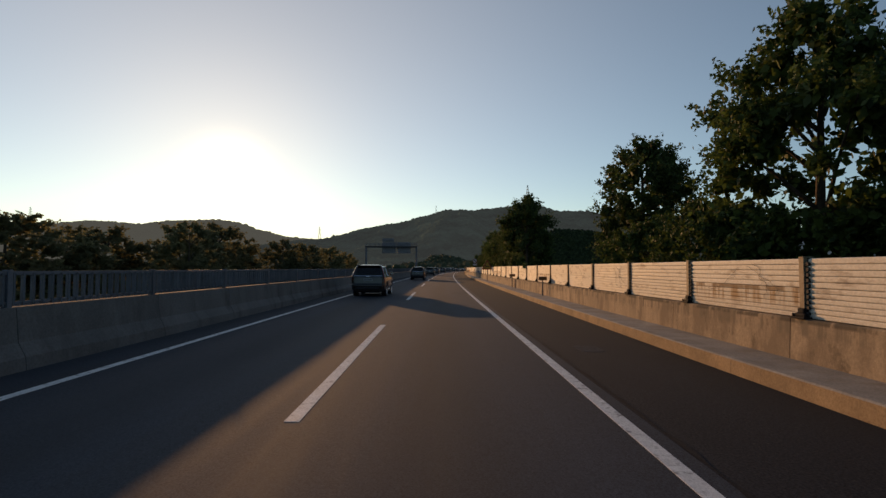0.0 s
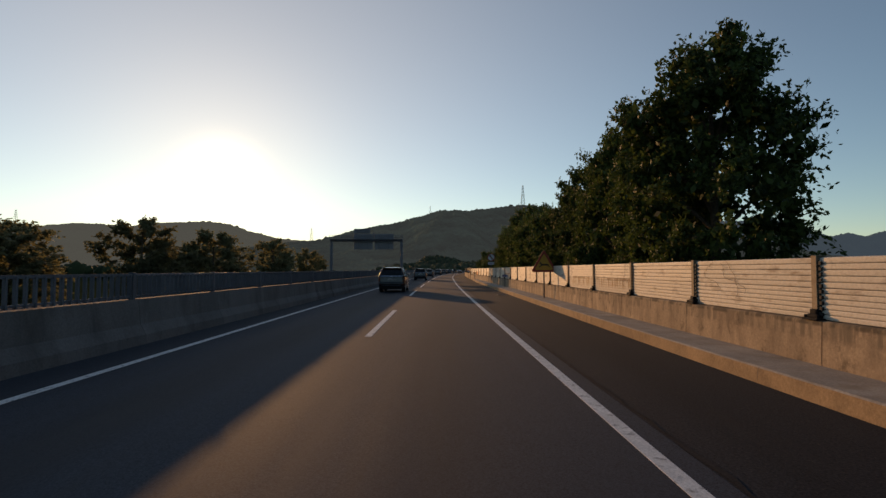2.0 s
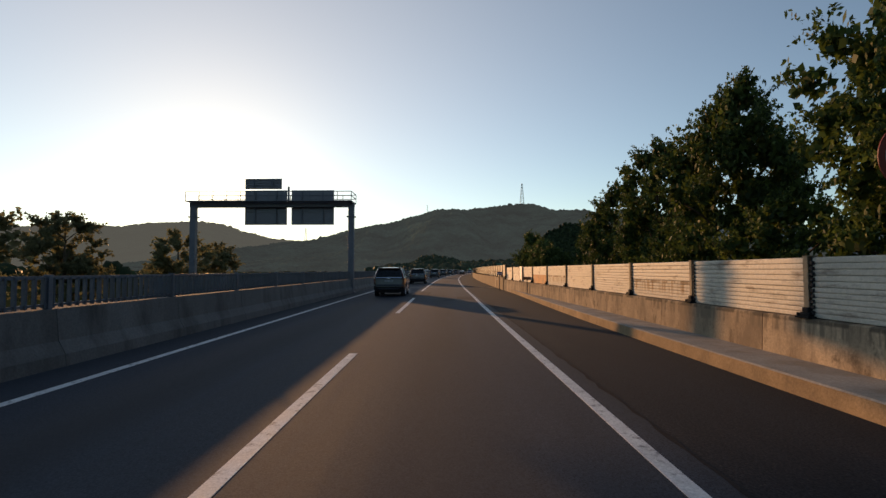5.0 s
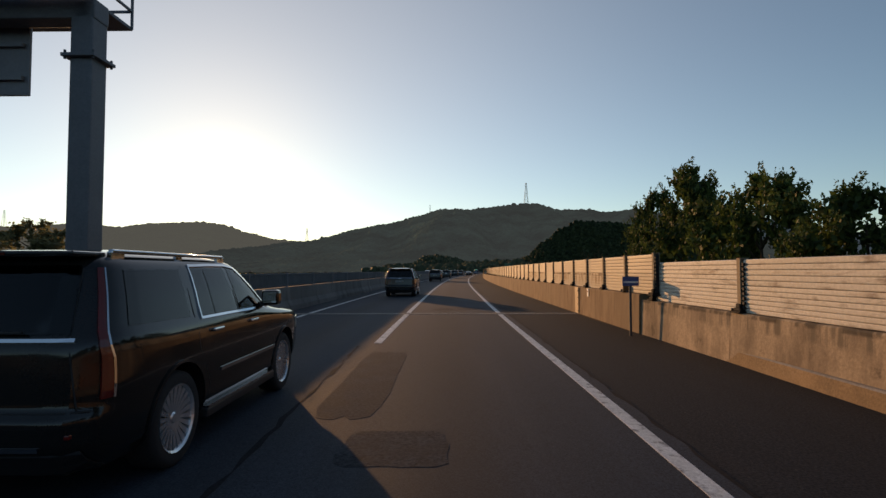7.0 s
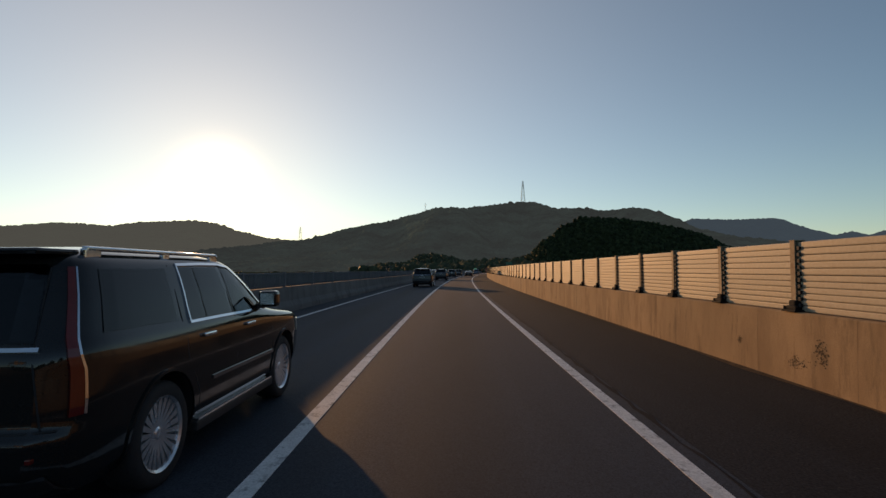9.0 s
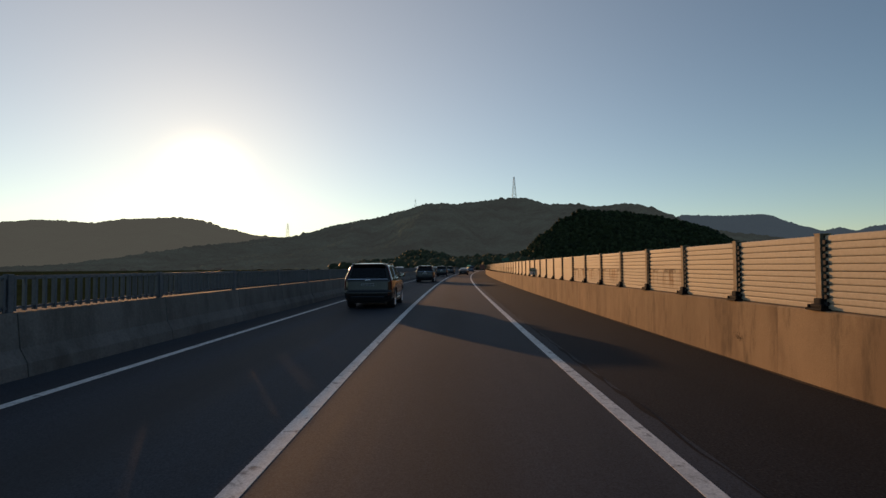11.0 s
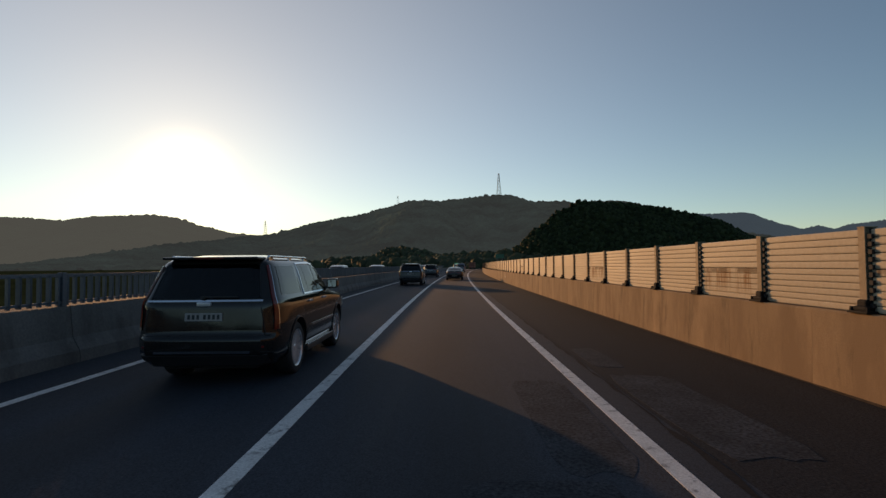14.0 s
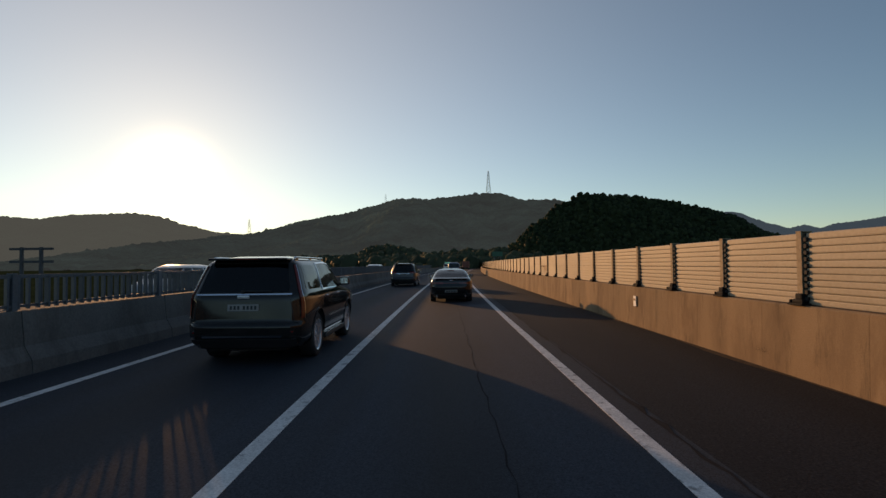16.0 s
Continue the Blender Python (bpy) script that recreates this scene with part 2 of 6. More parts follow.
COVER = surf("sand-coloured cover plate", (0.4026, 0.2867, 0.1769), 0.6, 0.1, fine=20, fine_amt=0.08, broad=1.5, broad_amt=0.15, bump=0.1,
             stain=(0.244, 0.1586, 0.0915), stain_amt=0.6, stain_cut=(0.5, 0.7), stain_stretch=(1, 1, 0.4), stain_scale=2.5, spec=0.3)
PANEL_ORANGE = surf("orange-rusted barrier sheet", (0.61, 0.244, 0.0854), 0.7, 0.05, fine=18, fine_amt=0.2, broad=2.0, broad_amt=0.3, bump=0.15, vary=0.1)
POST = surf("galvanised post", (0.366, 0.2745, 0.183), 0.75, 0.05, fine=25, fine_amt=0.15, broad=2, broad_amt=0.2, bump=0.1, stain=(0.2074, 0.122, 0.0732),
            stain_amt=0.6, stain_cut=(0.5, 0.7), stain_scale=5, spec=0.15, vary=0.1)
SHOE = surf("black cast shoe", (0.01, 0.01, 0.011), 0.8, 0.0, fine=40, fine_amt=0.3, bump=0.2, spec=0.2)
RUBBER = surf("black rubber", (0.018, 0.018, 0.019), 0.8, fine=40, fine_amt=0.25, bump=0.15)
STEEL = surf("weathered grey steel", (0.12, 0.125, 0.14), 0.55, 0.35, fine=22, fine_amt=0.12, broad=1.2, broad_amt=0.18, bump=0.1)
STEEL_DARK = surf("dark painted steel", (0.06, 0.065, 0.072), 0.6, 0.2, fine=22, fine_amt=0.15, broad=1.2, broad_amt=0.2, bump=0.1)
SCREEN = surf("glare screen steel", (0.098, 0.119, 0.14), 0.6, 0.2, fine=22, fine_amt=0.15, broad=1.0, broad_amt=0.25, bump=0.1, vary=0.15)
GROUND = surf("grassy ground", (0.035, 0.042, 0.018), 1.0, fine=3, fine_amt=0.35, broad=0.05, broad_amt=0.35, bump=0.3, spec=0.0)
BARK = surf("bark", (0.09, 0.065, 0.045), 0.95, fine=22, fine_amt=0.4, broad=3, broad_amt=0.25, bump=0.8, spec=0.1)
SIGN_BACK = surf("sign back aluminium", (0.17, 0.165, 0.175), 0.5, 0.4, fine=14, fine_amt=0.08, broad=1, broad_amt=0.14, bump=0.05)
SIGN_RED = surf("sign red", (0.3, 0.035, 0.02), 0.5, fine=20, fine_amt=0.1, bump=0.03)
SIGN_YELLOW = surf("sign amber", (0.5, 0.27, 0.035), 0.5, fine=20, fine_amt=0.1, bump=0.03)
SIGN_WHITE = surf("sign white", (0.7, 0.7, 0.68), 0.5, fine=20, fine_amt=0.08, bump=0.03)
SIGN_GREEN = surf("sign green", (0.02, 0.14, 0.085), 0.5, fine=20, fine_amt=0.1, bump=0.03)
SIGN_BLUE = surf("sign blue", (0.03, 0.07, 0.2), 0.5, fine=20, fine_amt=0.1, bump=0.03)
SIGN_BROWN = surf("sign brown", (0.2, 0.09, 0.03), 0.6, fine=20, fine_amt=0.15, bump=0.03)
SIGN_BLACK = surf("sign black", (0.015, 0.015, 0.016), 0.6, fine=20, fine_amt=0.1, bump=0.02)
CAR_BLACK = surf("black car paint", (0.014, 0.0135, 0.013), 0.1, 0.0, fine=60, fine_amt=0.1, broad=2, broad_amt=0.1, bump=0.0, spec=0.36, coat=0.2)
CAR_DARK = surf("charcoal car paint", (0.014, 0.014, 0.015), 0.2, 0.1, fine=60, fine_amt=0.1, broad=2, broad_amt=0.1, bump=0.0, spec=0.4, coat=0.5)
CAR_WHITE = surf("white car paint", (0.66, 0.67, 0.68), 0.32, 0.0, fine=60, fine_amt=0.04, broad=2, broad_amt=0.06, bump=0.0, coat=0.5)
CAR_SILVER = surf("silver car paint", (0.45, 0.46, 0.47), 0.35, 0.5, fine=60, fine_amt=0.06, broad=2, broad_amt=0.06, bump=0.0, coat=0.5)
CAR_BLUE = surf("slate blue van paint", (0.07, 0.1, 0.16), 0.35, 0.1, fine=60, fine_amt=0.06, broad=2, broad_amt=0.06, bump=0.0, coat=0.5)
CAR_RED = surf("brick red truck paint", (0.22, 0.06, 0.04), 0.5, 0.0, fine=30, fine_amt=0.1, broad=2, broad_amt=0.15, bump=0.0)
CHROME = surf("chrome", (0.75, 0.76, 0.78), 0.14, 1.0, fine=40, fine_amt=0.03, bump=0.0)
ALLOY = surf("alloy rim", (0.72, 0.73, 0.75), 0.28, 0.8, fine=40, fine_amt=0.08, bump=0.0)
PLASTIC = surf("black trim plastic", (0.02, 0.02, 0.021), 0.55, fine=60, fine_amt=0.2, bump=0.05)
INTERIOR = surf("dark cabin trim", (0.022, 0.021, 0.02), 0.85, fine=50, fine_amt=0.2, broad=3, broad_amt=0.15, bump=0.1, spec=0.2)


def glass_material(name, clear):
    """Tinted window glass: light passes with a loss, and it mirrors at a slant."""
    m, n, l, b = nodes_of(name)
    n.remove(b)
    tr, gl, mx, fr = n.new("ShaderNodeBsdfTransparent"), n.new("ShaderNodeBsdfGlossy"), n.new("ShaderNodeMixShader"), n.new("ShaderNodeFresnel")
    tr.inputs[0].default_value = (*clear, 1)
    gl.inputs["Roughness"].default_value, fr.inputs[0].default_value = 0.03, 1.5
    l.new(fr.outputs[0], mx.inputs[0]); l.new(tr.outputs[0], mx.inputs[1]); l.new(gl.outputs[0], mx.inputs[2])
    l.new(mx.outputs[0], n["Material Output"].inputs[0])
    return m


GLASS = glass_material("tinted window glass", (0.62, 0.64, 0.62))
GLASS_DARK = glass_material("privacy window glass", (0.3, 0.31, 0.3))
LAMP_RED = surf("tail lamp plastic", (0.16, 0.01, 0.008), 0.18, fine=40, fine_amt=0.1, bump=0.0, coat=0.5)
LAMP_CLEAR = surf("clear lamp plastic", (0.5, 0.48, 0.42), 0.15, fine=40, fine_amt=0.1, bump=0.0, coat=0.5)
PLATE = surf("plate white", (0.26, 0.26, 0.25), 0.45, fine=40, fine_amt=0.06, bump=0.0)


def leaf_material(name, colour, tip, through_=0.42, spec=0.25):
    m, n, l, b = nodes_of(name)
    geo, info = n.new("ShaderNodeNewGeometry"), n.new("ShaderNodeObjectInfo")
    mx = n.new("ShaderNodeMix"); mx.data_type = "RGBA"
    mx.inputs[6].default_value, mx.inputs[7].default_value = (*colour, 1), (*tip, 1)
    l.new(geo.outputs["Random Per Island"], mx.inputs[0])
    hue = n.new("ShaderNodeHueSaturation")
    r = n.new("ShaderNodeMapRange")
    r.inputs[3].default_value, r.inputs[4].default_value = 0.75, 1.2
    l.new(info.outputs["Random"], r.inputs[0])
    l.new(r.outputs[0], hue.inputs["Value"])
    l.new(mx.outputs[2], hue.inputs["Color"])
    l.new(hue.outputs[0], b.inputs["Base Color"])
    b.inputs["Roughness"].default_value, b.inputs["Specular IOR Level"].default_value = 0.6, spec
    tr = n.new("ShaderNodeBsdfTranslucent")
    l.new(hue.outputs[0], tr.inputs[0])
    ad = n.new("ShaderNodeMixShader")
    ad.inputs[0].default_value = through_
    l.new(b.outputs[0], ad.inputs[1]); l.new(tr.outputs[0], ad.inputs[2])
    l.new(ad.outputs[0], n["Material Output"].inputs[0])
    return m


LEAF = leaf_material("leaves", (0.022, 0.042, 0.013), (0.12, 0.165, 0.04), 0.36)
# far-side leaves, lightened so the colour carries the glare before them
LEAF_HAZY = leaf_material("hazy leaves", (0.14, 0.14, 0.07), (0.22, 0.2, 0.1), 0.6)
# leaves at the hill's foot: distance haze is put into this paler green
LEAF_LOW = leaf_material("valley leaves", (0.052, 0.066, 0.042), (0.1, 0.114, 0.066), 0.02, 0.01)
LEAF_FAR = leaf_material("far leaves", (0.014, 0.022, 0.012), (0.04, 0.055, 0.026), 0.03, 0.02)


def wood_material(name, colour, tip, scale, haze_glow=(0, 0, 0)):
    """Wooded slopes: crowns as cells, broad patches; haze before the backdrop kilometres away is put in as faint
    emission.
    """
    m, n, l, b = nodes_of(name)
    tc = n.new("ShaderNodeTexCoord")
    v, ns = n.new("ShaderNodeTexVoronoi"), n.new("ShaderNodeTexNoise")
    v.inputs["Scale"].default_value = scale
    ns.inputs["Scale"].default_value, ns.inputs["Detail"].default_value = scale * 0.13, 9
    l.new(tc.outputs["Object"], v.inputs[0]); l.new(tc.outputs["Object"], ns.inputs[0])
    mx = n.new("ShaderNodeMix"); mx.data_type = "RGBA"
    mx.inputs[6].default_value, mx.inputs[7].default_value = (*colour, 1), (*tip, 1)
    half = n.new("ShaderNodeMath"); half.operation = "MULTIPLY"; half.inputs[1].default_value = 0.16
    l.new(v.outputs["Color"], half.inputs[0])
    ad = n.new("ShaderNodeMath"); ad.operation = "ADD"
    l.new(ns.outputs[0], ad.inputs[0]); l.new(half.outputs[0], ad.inputs[1])
    r = n.new("ShaderNodeMapRange"); r.inputs[1].default_value, r.inputs[2].default_value = 0.4, 0.82
    l.new(ad.outputs[0], r.inputs[0]); l.new(r.outputs[0], mx.inputs[0])
    l.new(mx.outputs[2], b.inputs["Base Color"])
    b.inputs["Roughness"].default_value, b.inputs["Specular IOR Level"].default_value = 1.0, 0.0
    bp = n.new("ShaderNodeBump"); bp.inputs["Strength"].default_value, bp.inputs["Distance"].default_value = 0.8, 0.5 / scale
    bp.invert = True
    l.new(v.outputs["Distance"], bp.inputs["Height"]); l.new(bp.outputs[0], b.inputs["Normal"])
    b.inputs["Emission Color"].default_value, b.inputs["Emission Strength"].default_value = (*haze_glow, 1), 1.0 if any(haze_glow) else 0.0
    return m


# last colour of the first three: air haze, put in as emission
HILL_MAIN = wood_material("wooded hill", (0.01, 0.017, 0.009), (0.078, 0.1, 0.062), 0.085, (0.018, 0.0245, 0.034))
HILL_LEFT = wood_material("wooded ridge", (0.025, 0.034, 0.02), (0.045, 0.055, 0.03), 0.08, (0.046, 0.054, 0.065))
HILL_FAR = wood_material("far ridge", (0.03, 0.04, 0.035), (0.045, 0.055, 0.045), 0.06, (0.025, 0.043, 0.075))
HILL_NEAR = wood_material("near wooded hill", (0.02, 0.028, 0.014), (0.035, 0.045, 0.02), 0.2)


# ---- building helpers ----
def mesh(name, verts, faces, material=None, smooth=False, uvs=None):
    me = bpy.data.meshes.new(name)
    me.from_pydata([tuple(v) for v in verts], [], faces)
    if material:
        me.materials.append(material)
    if uvs is not None:
        lay = me.uv_layers.new(name="UVMap")
        idx = np.empty(len(me.loops), dtype=np.int32)
        me.loops.foreach_get("vertex_index", idx)
        lay.data.foreach_set("uv", np.asarray(uvs, dtype=np.float32)[idx].ravel())
    if smooth:
        me.shade_smooth()
    me.update()
    return me


def child(name, data, parent, label="", m=None):
    ob = new(name, data)
    ob.parent = parent
    if m is not None:
        ob.matrix_basis = m
    return tagged(ob, label) if label else ob


def part(name, bm, material, parent=None, label="", smooth=False):
    bmesh.ops.recalc_face_normals(bm, faces=bm.faces)
    me = bpy.data.meshes.new(name)
    bm.to_mesh(me)
    bm.free()
    me.materials.append(material)
    if smooth:
        me.shade_smooth()
    return child(name, me, parent, label)


def block(bm, x0, x1, y0, y1, z0, z1, bevel=0.0, m=None):
    r = bmesh.ops.create_cube(bm, size=1, matrix=Matrix.Translation(((x0 + x1) / 2, (y0 + y1) / 2, (z0 + z1) / 2)) @ Matrix.Diagonal((x1 - x0, y1 - y0, z1 - z0, 1)))
    vs = r["verts"]
    if bevel:
        es = list({e for v in vs for e in v.link_edges})
        r = bmesh.ops.bevel(bm, geom=es, offset=bevel, segments=2, affect="EDGES", profile=0.6)
        vs = r["verts"]
    if m is not None:
        bmesh.ops.transform(bm, matrix=m, verts=vs)
    return vs


def blocks(*specs, bevel=0.0):
    bm = bmesh.new()
    for sp in specs:
        block(bm, *sp, bevel=bevel)
    return bm


def rod(bm, a, b, r0, r1, sides=8):
    a, b = Vector(a), Vector(b)
    d = b - a
    bmesh.ops.create_cone(bm, cap_ends=True, segments=sides, radius1=r0, radius2=r1, depth=d.length,
                          matrix=Matrix.Translation((a + b) / 2) @ d.to_track_quat("Z", "Y").to_matrix().to_4x4())
    return bm


def sweep(name, profile, s0, s1, step, material, closed=True, caps=True):
    """A profile of (u, z) carried along the road; its map holds metres along and across."""
    n = max(1, round((s1 - s0) / step))
    k = len(profile)
    verts, uvs, faces = [], [], []
    run = [0.0]
    for i in range(1, k):
        run.append(run[-1] + math.dist(profile[i], profile[i - 1]))
    for i in range(n + 1):
        s = s0 + (s1 - s0) * i / n
        for j, (u, z) in enumerate(profile):
            verts.append(at(s, u, z))
            uvs.append((s, profile[0][0] + run[j]))
    for i in range(n):
        for j in range(k if closed else k - 1):
            a, b = i * k + j, i * k + (j + 1) % k
            faces.append((a, b, b + k, a + k))
    if closed and caps:
        faces += [tuple(range(k - 1, -1, -1)), tuple(range(n * k, n * k + k))]
    return mesh(name, verts, faces, material, uvs=uvs)


def slab(name, u0, u1, s0, s1, z0, z1, material, step=4.0):
    return sweep(name, [(u0, z1), (u1, z1), (u1, z0), (u0, z0)], s0, s1, step, material)


def structure(name, me, label=""):
    return tagged(new(name, me), label, "", "", "structure")


def root(name, m, label, category, group=""):
    ob = new(name)
    ob.matrix_basis = m
    ob.empty_display_size = 0.3
    return tagged(ob, label, category, group)


# ---- ground and carriageways ----
S0, S1 = -30.0, 620.0
gx = np.concatenate([[-4800, -2500, -1200, -600], np.arange(-300, 301, 50), [600, 1200, 2500, 4800]])
gy = np.concatenate([[-1500, -400], np.arange(-100, 701, 50), [1000, 1600, 2600, 4900]])
gv = [(x, y, -0.9 + 0.25 * noise.noise((x * 0.01, y * 0.01, 0))) for y in gy for x in gx]
gw = len(gx)
structure("ground", mesh("ground", gv, [(j * gw + i, j * gw + i + 1, (j + 1) * gw + i + 1, (j + 1) * gw + i) for j in range(len(gy) - 1) for i in range(gw - 1)],
                         GROUND, True), "dark grassy low ground beside the expressway")
road = structure("road", slab("road", -6.9, 2.18, S0, S1, -0.7, 0.0, ASPHALT), "worn grey asphalt of two expressway lanes")
shoulder = structure("road_shoulder", slab("road_shoulder", 2.18, 5.3, S0, S1, -0.7, -0.003, SHOULDER), "dark coarse asphalt hard shoulder")
far_road = structure("road_opposite", slab("road_opposite", -18.5, -6.9, S0, S1, -0.7, -0.004, ASPHALT), "grey asphalt of the opposite carriageway")


def stripe(u_of, s0, s1, width, parent, step=3.0):
    n = max(1, round((s1 - s0) / step))
    verts, faces, uvs = [], [], []
    for i in range(n + 1):
        s = s0 + (s1 - s0) * i / n
        u = u_of(s)
        for du, z in ((-width / 2, 0.0), (-width / 2, 0.005), (width / 2, 0.005), (width / 2, 0.0)):
            verts.append(at(s, u + du, z)); uvs.append((s, u + du))
    for i in range(n):
        for j in range(3):
            faces.append((i * 4 + j, i * 4 + j + 1, i * 4 + j + 5, i * 4 + j + 4))
    faces += [(0, 1, 2, 3), (n * 4 + 3, n * 4 + 2, n * 4 + 1, n * 4)]
    return child("lane_line", mesh("lane_line", verts, faces, PAINT, uvs=uvs), parent)


def divider(s):
    return float(np.interp(s, (5, 30, 52, 68, 85, 104, 124, 140, 175, 200, 231, 248), (-1.5, -1.6, -1.66, -1.74, -1.68, -1.58, -1.51, -1.48, -1.57, -1.61, -1.66, -1.67)))


def edge_line(s):
    return float(np.interp(s, (4, 20, 36, 52, 68, 85, 104, 112, 125, 140, 175, 190, 215, 231, 248), (1.93, 1.91, 1.86, 1.83, 1.8, 1.81, 1.87, 1.93, 1.89, 1.9, 1.81, 1.82, 1.76, 1.75, 1.78)))


stripe(edge_line, S0, S1, 0.16, road)
stripe(lambda s: -5.22, S0, S1, 0.15, road)
for a, b in ((-14.6, -6.6), (5.4, 14.5), (25.9, 34.2), (45.1, 53.1), (64.4, 72.7), (79.6, 89.2), (98.5, 108.9)):
    stripe(divider, a, b, 0.16, road, 2.0)
stripe(divider, 118.4, S1, 0.17, road)
stripe(lambda s: -7.6, S0, S1, 0.15, far_road)
stripe(lambda s: -14.9, S0, S1, 0.15, far_road)
for i in range(30):
    stripe(lambda s: -11.2, -20 + 20 * i, -12 + 20 * i, 0.15, far_road, 4.0)


# patches, seams, gullies and expansion joints of the deck
def patch(name, s0, s1, u0, u1, material, parent, seed, z=0.0025):
    rnd = random.Random(seed)
    pts = []
    for k in range(28):
        a = k / 28 * 2 * math.pi
        ca, sa = math.cos(a), math.sin(a)
        q = max(abs(ca), abs(sa)) ** 0.95
        w = 1 + rnd.uniform(-0.05, 0.05)
        pts.append(((s0 + s1) / 2 + (s1 - s0) / 2 * sa / q * w, (u0 + u1) / 2 + (u1 - u0) / 2 * ca / q * w))
    verts = [at(s, u, z) for s, u in pts] + [at(s, u, -0.01) for s, u in pts]
    n = len(pts)
    faces = [tuple(range(n))] + [(i, n + i, n + (i + 1) % n, (i + 1) % n) for i in range(n)]
    return child(name, mesh(name, verts, faces, material, uvs=[(s, u) for s, u in pts] * 2), parent)


patch("asphalt_patch", 32.9, 33.9, 0.75, 1.85, PATCH, road, 1)
patch("asphalt_patch", 111.2, 112.15, -0.95, 0.0, PATCH, road, 2)
patch("asphalt_patch", 112.6, 117.2, -1.5, -0.75, PATCH, road, 3)
patch("asphalt_patch", 106.2, 107.0, 0.1, 0.75, PATCH, road, 4)
patch("asphalt_patch", 107.2, 110.3, 0.85, 1.78, PATCH, road, 5)
patch("asphalt_patch", 128.3, 129.4, 0.4, 1.6, PATCH, road, 6)
patch("asphalt_patch", 127.9, 128.8, -0.6, 0.2, PATCH, road, 7)
patch("asphalt_patch", 215.1, 218.3, 0.85, 1.55, PATCH, road, 8)
patch("asphalt_patch", 214.3, 215.0, 0.1, 1.2, PATCH, road, 21)
patch("asphalt_patch", 215.4, 218.6, 2.26, 3.1, PATCH, shoulder, 22, 0.001)
patch("asphalt_patch", 219.2, 221.0, 2.3, 2.75, PATCH, shoulder, 23, 0.001)


def seam(s0, s1, u_of, width, parent, seed):
    rnd = random.Random(seed)
    verts, faces = [], []
    n = int((s1 - s0) / 0.3)
    for i in range(n + 1):
        s = s0 + (s1 - s0) * i / n
        u = u_of(s) + rnd.uniform(-0.025, 0.025)
        w = width * rnd.choice((0.25, 0.5, 0.8, 1.1, 1.5))
        verts += [at(s, u - w / 2, 0.004), at(s, u + w / 2, 0.004)]
    faces = [(2 * i, 2 * i + 1, 2 * i + 3, 2 * i + 2) for i in range(n)]
    return child("tar_seam", mesh("tar_seam", verts, faces, SEAL), parent)


seam(S0, 125, lambda s: 2.2 + 0.03 * math.sin(s * 0.21), 0.05, road, 11)
seam(125, 330, lambda s: 2.15 + 0.035 * math.sin(s * 0.17), 0.06, road, 12)
seam(238, 300, lambda s: 0.55 + 0.12 * math.sin(s * 0.04), 0.014, road, 13)
seam(100, 118, lambda s: -1.5 - 0.02 * (s - 100), 0.05, road, 14)

STEEL_LIGHT = surf("worn bright steel", (0.48, 0.47, 0.45), 0.7, 0.1, fine=22, fine_amt=0.15, broad=1.2, broad_amt=0.2, bump=0.1)
JOINT = surf("joint mortar", (0.17, 0.16, 0.145), 0.9, fine=26, fine_amt=0.3, broad=3, broad_amt=0.25, bump=0.6, uv=True, spec=0.2)
for s in (126.2, 213.8):
    j = root("expansion_joint", Matrix.Identity(4), "pale mortar band with a dark steel gap across the deck", "expansion joint", "expansion joints")
    for a, b in ((-0.3, -0.045), (0.045, 0.3)):
        child("mortar_band", slab("mortar_band", -6.3, 4.77, s + a, s + b, -0.01, 0.007, JOINT, 0.3), j)
    child("steel_gap", slab("steel_gap", -6.3, 4.77, s - 0.045, s + 0.045, -0.02, 0.002, RUBBER, 0.2), j)
    for side in (-1, 1):
        # finger plates that mesh across the gap
        verts, faces = [], []
        for k in range(110):
            u = -6.28 + k * 0.1 + (0.05 if side > 0 else 0.0)
            o = len(verts)
            verts += [at(s + side * 0.06, u, 0.009), at(s - side * 0.035, u + 0.018, 0.009), at(s - side * 0.035, u + 0.032, 0.009), at(s + side * 0.06, u + 0.05, 0.009)]
            faces.append((o, o + 1, o + 2, o + 3) if side < 0 else (o + 3, o + 2, o + 1, o))
        tagged(child("finger_plate", mesh("finger_plate", verts, faces, STEEL_LIGHT), j), kind="stuff")


def gully(s, u):
    g = root("drain_gully", stand(s, u), "rusty slotted iron drain grate sunk in the shoulder", "drain grate", "drain grates")
    part("grate_frame", blocks((-0.3, 0.3, -0.45, -0.4, -0.03, 0.006), (-0.3, 0.3, 0.4, 0.45, -0.03, 0.012), (-0.3, -0.26, -0.4, 0.4, -0.03, 0.012),
                               (0.26, 0.3, -0.4, 0.4, -0.03, 0.012)), STEEL_DARK, g)
    # black sheet in place of the shade below the bars
    part("grate_pit", blocks((-0.26, 0.26, -0.4, 0.4, -0.03, 0.001)), RUBBER, g)
    for k in range(9):
        part("grate_bar", blocks((-0.26, 0.26, -0.38 + k * 0.09, -0.345 + k * 0.09, -0.02, 0.01)), STEEL_DARK, g)


gully(65.6, 4.05)
patch("asphalt_patch", 10.0, 10.8, 2.75, 3.25, PATCH, shoulder, 9, 0.001)

# ---- right-hand side before the bridge: kerb ledge, old parapet, barrier on 3.55 m bays ----
ledge = structure("kerb", slab("kerb", 4.72, 5.5, S0, S0 + 0.2, 0, 0.22, KERB), "pale stained concrete kerb ledge along the shoulder")


